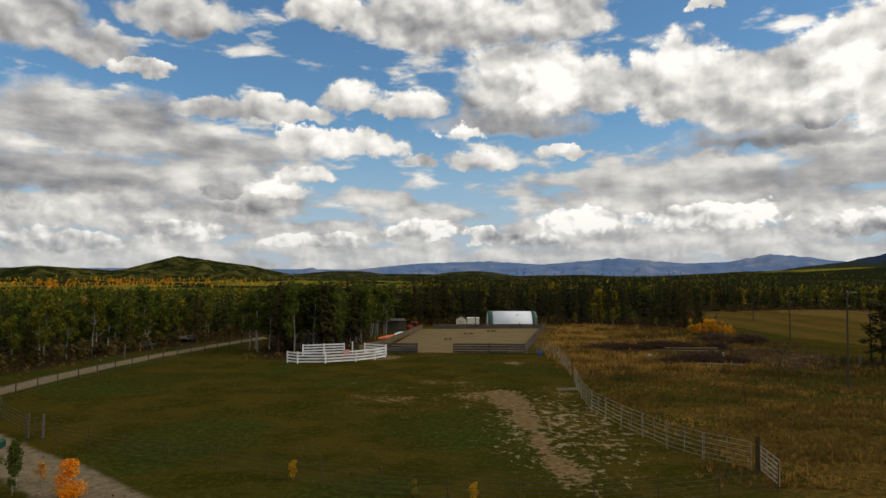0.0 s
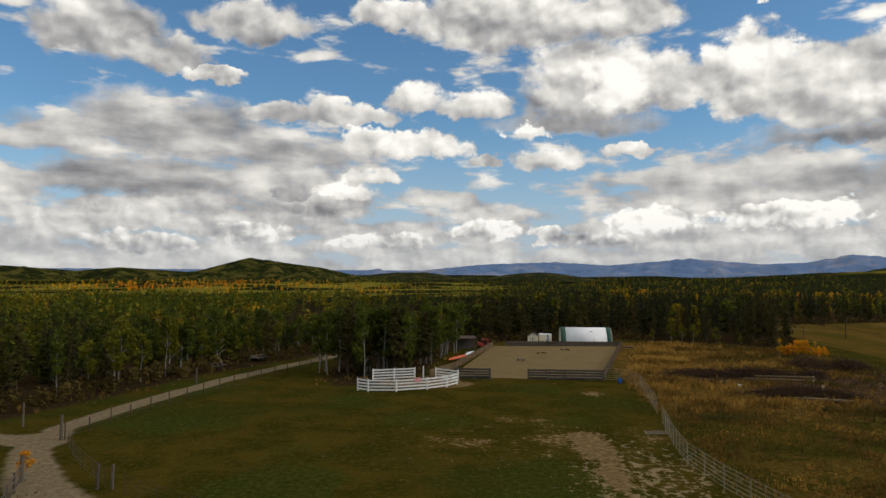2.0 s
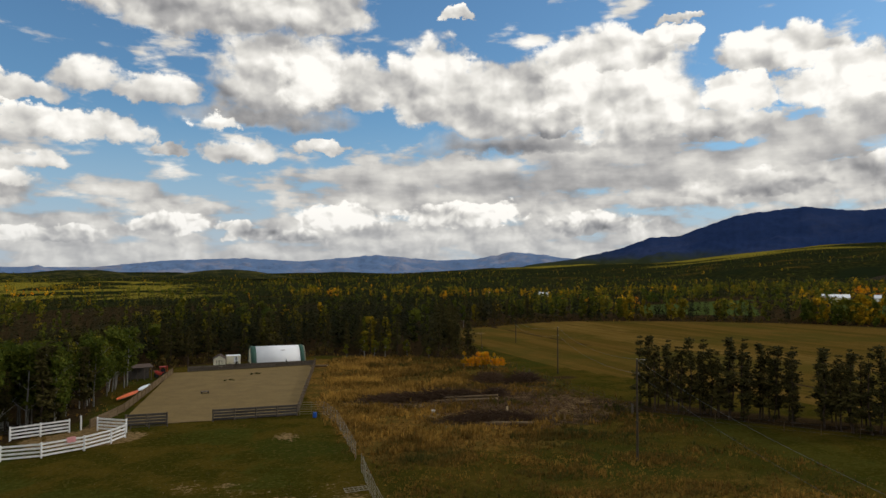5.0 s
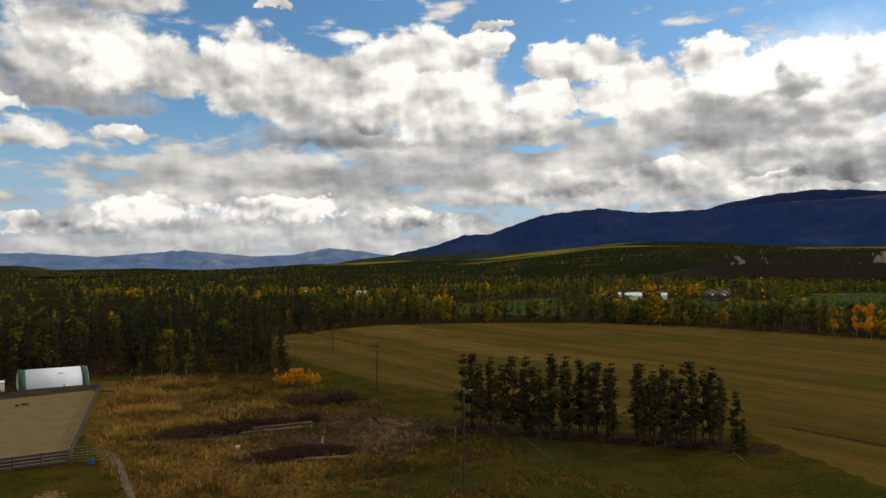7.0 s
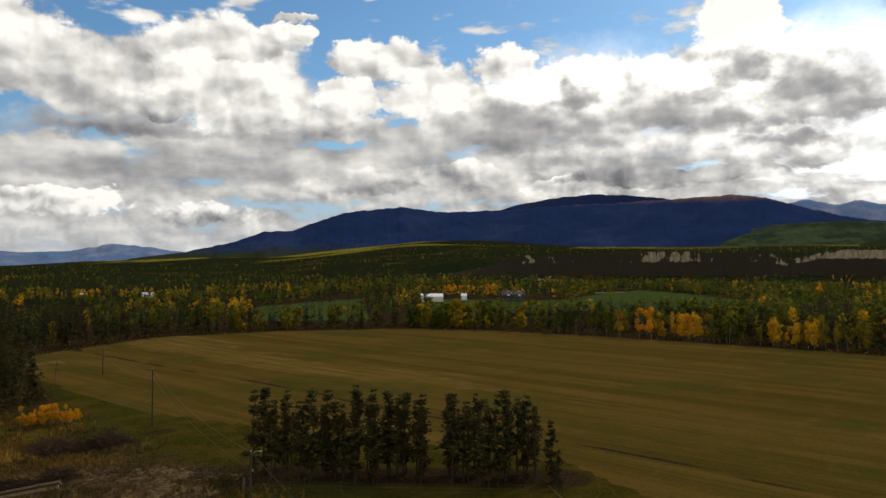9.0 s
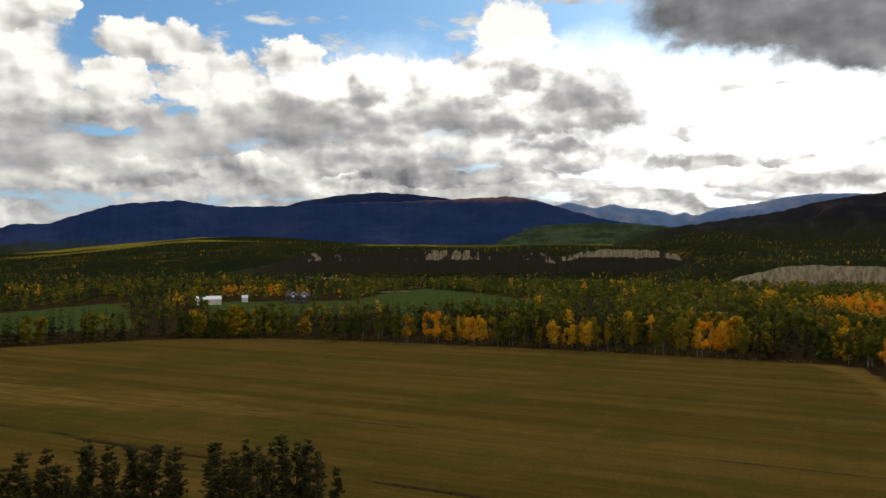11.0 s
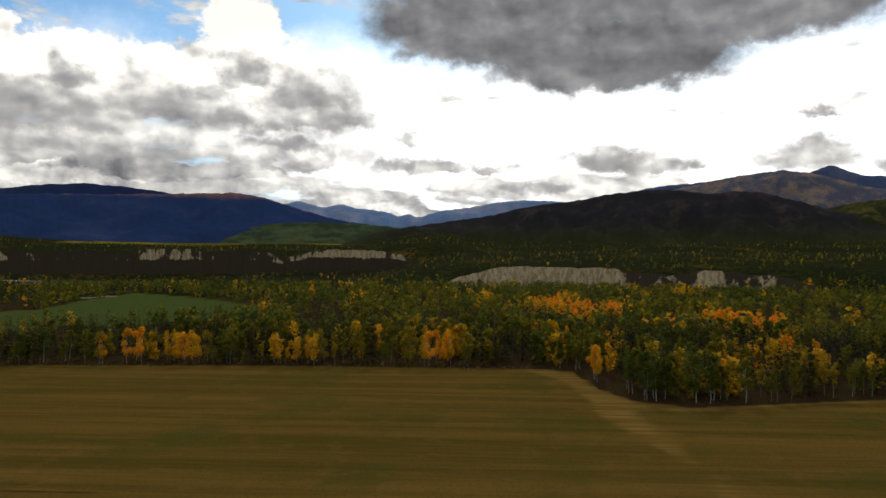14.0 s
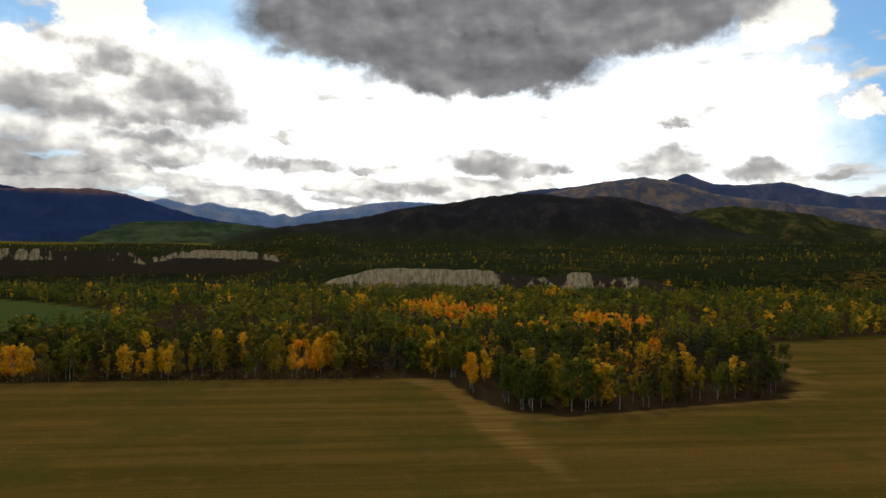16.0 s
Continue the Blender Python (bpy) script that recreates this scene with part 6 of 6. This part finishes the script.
tagged(new("slash_litter", mesh_of("slash_litter", sv, sf, M_SLASH, False)), "broken reddish-brown sticks and chips strewn over cleared ground", "brushwood", kind="stuff")
stp = thing("tree_stump", pose(34.6, 89.4, 0), "pale standing stump among the slash", "stump")
part("stump", stem_shape([(0, 0, 0), (0, 0, 0.6), (0.05, 0, 1.1), (0.05, 0, 1.11)], [0.2, 0.15, 0.12, 0.01], 7), M_LOG_END, stp)
wb = thing("bucket", pose(26.7, 93.4, 0), "white plastic bucket lying in the grass", "bucket")
part("pail", stem_shape([(0, 0, 0), (0, 0, 0.01), (0, 0, 0.36), (0, 0, 0.38)], [0.01, 0.2, 0.25, 0.26], 12), M_WHITE, wb, "", True)
part("handle", tube([(-0.25, 0, 0.34), (-0.15, 0.2, 0.46), (0.15, 0.2, 0.46), (0.25, 0, 0.34)], 0.012), M_STEEL, wb)

M_STRAW = foliage("dry_grass_blades", [(0.0, (0.055, 0.060, 0.016)), (1.0, (0.48, 0.28, 0.058)), (0.5, (0.175, 0.098, 0.022))], 0.8, 0.3)


def tuft_shape(rng, blades=7):
    V, F = [], []
    for k in range(blades):
        a, l = rng.uniform(0, 2 * math.pi), rng.uniform(0.25, 0.7)
        c, s = math.cos(a), math.sin(a)
        n = len(V)
        V += [(0.1 * c - 0.1 * s, 0.1 * s + 0.1 * c, 0), (0.1 * c + 0.1 * s, 0.1 * s - 0.1 * c, 0), (l * c * 0.7, l * s * 0.7, rng.uniform(0.6, 1.05))]
        F += [(n, n + 1, n + 2)]
    return np.array(V), np.array(F)


def grass(label, n, x0, x1, y0, y1, tall, tone, keep, seed):
    rng = np.random.default_rng(seed)
    x, y = rng.uniform(x0, x1, n), rng.uniform(y0, y1, n)
    ok = keep(x, y, rng)
    x, y = x[ok], y[ok]
    t = np.clip(tone - 0.26 * ramp(x, 26, 38) * (y > 70) + 0.3 * wave(x, y, 14, seed) + rng.normal(0, 0.12, len(x)), 0, 1)
    h = tall * np.clip(0.9 + 0.5 * wave(x, y, 9, seed + 1) + rng.normal(0, 0.2, len(x)), 0.3, 1.8)
    ob = strew("dry_grass", label, M_STRAW, [tuft_shape(rng) for k in range(6)], np.stack([x, y, h, t], 1), seed)
    return tagged(ob, category="grass")


def in_rough(x, y, rng):
    p = ramp(x, 12.5 + np.clip((y - 97) * 0.2, 0, 12), 15.5 + np.clip((y - 97) * 0.2, 0, 12)) * ramp(x, 56, 40) * (0.25 + 0.75 * ramp(wave(x, y, 16, 81), -0.4, 0.25))
    slash = np.minimum(gap_to([(24, 103), (40, 100), (46, 92)], x, y) / 5, gap_to([(28, 88), (42, 86)], x, y) / 4)
    return (rng.uniform(size=len(x)) < p * np.clip(slash - 0.1, 0.05, 1)) & inside(OPEN, x, y)


grass("golden dry grass on the cleared ground", 26000, 12, 56, 76, 150, 0.62, 0.64, in_rough, 401)
grass("bright golden tall grass behind the riding ground's fence", 14000, 13, 42, 99, 150, 0.7, 0.86, lambda x, y, rng: in_rough(x, y, rng) & (wave(x, y, 13, 83) > 0.05), 441)
grass("brown and green rough grass beside the steel panels", 26000, 12.5, 52, 36, 80, 0.38, 0.44, in_rough, 411)
grass("short pasture tufts", 16000, -34, 13, 33, 96, 0.16, 0.12, lambda x, y, rng: rng.uniform(size=len(x)) < 0.3 + 0.7 * ramp(wave(x, y, 10, 91), 0, 0.5), 421)
grass("dry grass under the wood's edge", 16000, -60, 232, 20, 240, 0.55, 0.5, lambda x, y, rng: (gap_to(OPEN[1:], x, y) < 3.0) & (gap_to(ROAD, x, y) > 2.6), 431)

for n, (px, py) in enumerate(((4.6, 128.0), (9.0, 134.0))):
    wd = tuft_shape(np.random.default_rng(n), 16)
    w = thing("weed_patch", pose(px, py, 0.04), "low green weeds growing on the sand", "weeds", "weeds on the sand")
    for k in range(5):
        part("tuft", (wd[0] * (0.9, 0.9, 0.22) + np.array((0.7 * math.cos(k * 1.3), 0.45 * math.sin(k * 2.1), 0)), wd[1]), M_STRAW, w)

# ---- far farm, river and bluffs ----


def farm_building(az, r, w, d, h, rise, turn, wall, roof, label, windows=0):
    x, y = at_polar(az, r)
    s = gable_shed(pose(x, y, ground_z(x, y), 0, 0, turn), d, w, h, rise, wall, roof, wall, label, False)
    s.name, s["category"] = "farm_building", "building"
    for k in range(windows):
        wn = part("window", one_box((0.05, 1.0, 1.1), pose(-d / 2 - 0.03, -w / 2 + w * (k + 0.5) / windows, h * 0.55)), M_GLASS, s)
        part("frame", one_box((0.06, 1.2, 0.1), pose(-d / 2 - 0.05, -w / 2 + w * (k + 0.5) / windows, h * 0.55 - 0.6)), M_WHITE, wn)
    return s


farm_building(46.6, 424, 13.5, 9, 3.0, 1.6, 45, M_CREAM, M_FABRIC, "long pale barn with white metal roof")
farm_building(49.3, 446, 3.4, 4.5, 2.6, 1.4, 40, M_WHITE, M_FABRIC, "small white outbuilding with pale roof")
house = farm_building(53.2, 432, 14, 8, 4.0, 2.4, 36, M_POST, M_ROOF, "grey two-storey farmhouse with dark roof, gables and white trim", 5)
for gy in (-3.6, 2.8):
    bm = bmesh.new()
    vs = [bm.verts.new((x, gy + y, z)) for x in (-5.2, -1.0) for y, z in ((-1.9, 2.6), (1.9, 2.6), (1.9, 4.4), (0, 6.2), (-1.9, 4.4))]
    for k in range(5):
        bm.faces.new((vs[k], vs[5 + k], vs[5 + (k + 1) % 5], vs[(k + 1) % 5]))
    bm.faces.new(vs[:5]), bm.faces.new(vs[5:][::-1])
    bmesh.ops.recalc_face_normals(bm, faces=bm.faces)
    gable = part("dormer", bm, M_POST, house)
    for sy in (-1, 1):
        part("roof_slope", one_box((4.8, 2.9, 0.12), pose(-3.1, gy + sy * 1.0, 5.36, -sy * 43.5)), M_ROOF, gable)
        part("barge_board", one_box((0.1, 2.9, 0.26), pose(-5.5, gy + sy * 1.0, 5.33, -sy * 43.5)), M_WHITE, gable)
    part("window", one_box((0.08, 1.5, 1.2), pose(-5.25, gy, 4.0)), M_WHITE, gable)
farm_building(25.8, 690, 11, 7, 3.0, 1.5, 64, M_CREAM, M_FABRIC, "distant shed with white roof among the trees")
farm_building(21.5, 700, 5, 5, 2.6, 1.3, 70, M_WHITE, M_FABRIC, "small distant white shed")


def bluff(profile, low, top, seed, label, line=bluff_line, step=0.05, ragged=0.12, pale_from=0.0):
    """A gullied bank of pale silt facing the camera; the profile gives turn, share of the full height, scrub."""
    pa, ph, ps = zip(*profile)
    az = np.arange(pa[0], pa[-1], step)
    rows = np.linspace(0, 1, 16)
    A, S = np.meshgrid(az, rows, indexing="ij")
    crest = np.interp(A, pa, ph) + 0.045 * wave(A * 10, A * 0, 14, seed + 4, 4) * ramp(A, pa[0], pa[0] + 1) * ramp(A, pa[-1], pa[-1] - 1)
    gul = wave(A * 12, S * 0, 40, seed, 2) * 3.0 + np.abs(np.sin(A * 14 + 3 * np.sin(A * 1.7))) * 0.8 + 0.6 * wave(A * 40, S * 2, 20, seed + 1, 3)
    R = line(A) - 12 + 9 * S + 0.9 * gul
    X, Y = HUB[0] + R * np.sin(np.radians(A)), HUB[1] + R * np.cos(np.radians(A))
    Z = low + (top - low) * S * np.clip(crest, 0.02, 1.1)
    scrub = np.interp(A, pa, ps) + 0.30 * ramp(S, 0.22, 0.0) + 0.14 * ramp(S, 0.90, 1.0) + 0.9 * ramp(S, pale_from, pale_from - 0.12) * (pale_from > 0)
    ob = new("silt_bluff", mesh_of("silt_bluff", np.stack([X, Y, Z], -1).reshape(-1, 3), sheet(*X.shape), M_SAND_CLIFF))
    set_values(ob.data, "scrub", scrub + ragged * wave(A * 14, S * 10, 9, seed + 7, 3))
    return tagged(ob, label, "bluff", kind="structure")


bluff([(86.2, 0.02, 0.7), (87.0, 0.35, 0.35), (88.6, 0.68, 0.25), (90.2, 0.90, 0.1), (91.4, 0.98, 0.05), (93, 1.0, 0.0), (98.6, 0.94, 0.0), (99.6, 0.88, 0.3), (100.6, 0.80, 0.75), (102.4, 0.72, 0.8), (103.2, 0.66, 0.80), (104.4, 0.70, 0.75),
       (105.2, 0.76, 0.60), (105.7, 0.86, 0.10), (106.9, 0.86, 0.1), (107.3, 0.84, 0.7), (109.0, 0.72, 0.80), (110, 0.72, 0.6), (112, 0.5, 0.9), (114, 0.05, 0.95)], 0, 21.5, 1, "long pale bluff of eroded silt with scrubby gullies above the river")


def second(az):
    return 1290 + 8 * np.sin(np.radians(az * 13))


# on this far bank the dark tone paints shadow as well as scrub
bluff([(74.4, 0.62, 0.75), (75.6, 0.80, 0.55), (77.2, 0.92, 0.45), (77.7, 1.0, 0.02), (80, 0.98, 0.05), (81.8, 0.92, 0.06), (82.2, 0.86, 0.6), (83.2, 0.8, 0.30), (84.0, 0.6, 0.8), (86.5, 0.2, 0.9)], 6, 47, 4,
      "pale bluff above a river bank with scrub and painted shadow", second, ragged=0.2, pale_from=0.74)
bluff([(49, 0.02, 0.9), (51.5, 0.30, 0.9), (54.5, 0.75, 0.9), (55.4, 0.8, 0.30), (56.2, 0.8, 0.9), (60, 0.86, 0.9), (63.8, 0.9, 0.8), (64.7, 0.94, 0.35), (65.3, 0.95, 0.30), (66.0, 0.94, 0.7), (66.5, 0.95, 0.28), (67.2, 0.95, 0.38), (67.8, 0.93, 0.7), (70, 0.9, 0.95),
       (72, 0.9, 0.85), (73.4, 0.85, 0.6), (74.4, 0.62, 0.75)], 4, 47, 5, "scrubby river bank with shadow painted dark brown and pale silt patches", second, ragged=0.35, pale_from=0.62)
M_WATER, nw = material("river_water")
finish(M_WATER, nw, nw.mix(nw.noise(place(nw), 0.05, 3), (0.10, 0.12, 0.13), (0.20, 0.22, 0.23)), 0.12, nw.noise(place(nw), 0.6, 3), 0.05, spec=0.6)
A, R = np.meshgrid(np.linspace(54.5, 60, 40), np.linspace(930, 1010, 6), indexing="ij")
X, Y = HUB[0] + R * np.sin(np.radians(A)), HUB[1] + R * np.cos(np.radians(A))
tagged(new("river", mesh_of("river", np.stack([X, Y, height(X, Y) + 0.6], -1).reshape(-1, 3), sheet(*X.shape), M_WATER)), "glinting grey river in the valley", "river", kind="structure")

lp = thing("fallen_pole", pose(68.8, 63.1, ground_z(68.8, 63.1)), "pale bare pole lying in the grass by the pines", "pole")
part("pole", limb((0, 0, 0.35), (-2.0, -2.9, 0.08), 0.05, 0.07, 6), M_BROWN_WOOD, lp, "", True)
M_PINK = plain("faded_pink_cloth", (0.50, 0.20, 0.20), (0.66, 0.32, 0.31), 5.0, 0.9)
cl = thing("saddle_cloth", pose(-11.45, 86.3, 1.22, 0, 0, 31), "faded pink cloth hung over the white pen fence", "cloth")
for side, hang in ((-1, 0.42), (1, 0.3)):
    V, F = [], []
    for i in range(7):
        for k in range(5):
            V.append((-0.4 + 0.8 * i / 6, side * (0.07 + 0.05 * k / 4 + 0.02 * math.sin(i * 1.9)), 0.22 - hang * k / 4 + 0.02 * math.sin(i * 2.3)))
    for i in range(6):
        for k in range(4):
            a = i * 5 + k
            F.append((a, a + 1, a + 6, a + 5))
    part("flap", (np.array(V), np.array(F)), M_PINK, cl, "", True)
part("fold", limb((-0.4, 0, 0.2), (0.4, 0, 0.2), 0.075, 0.075, 8), M_PINK, cl, "", True)
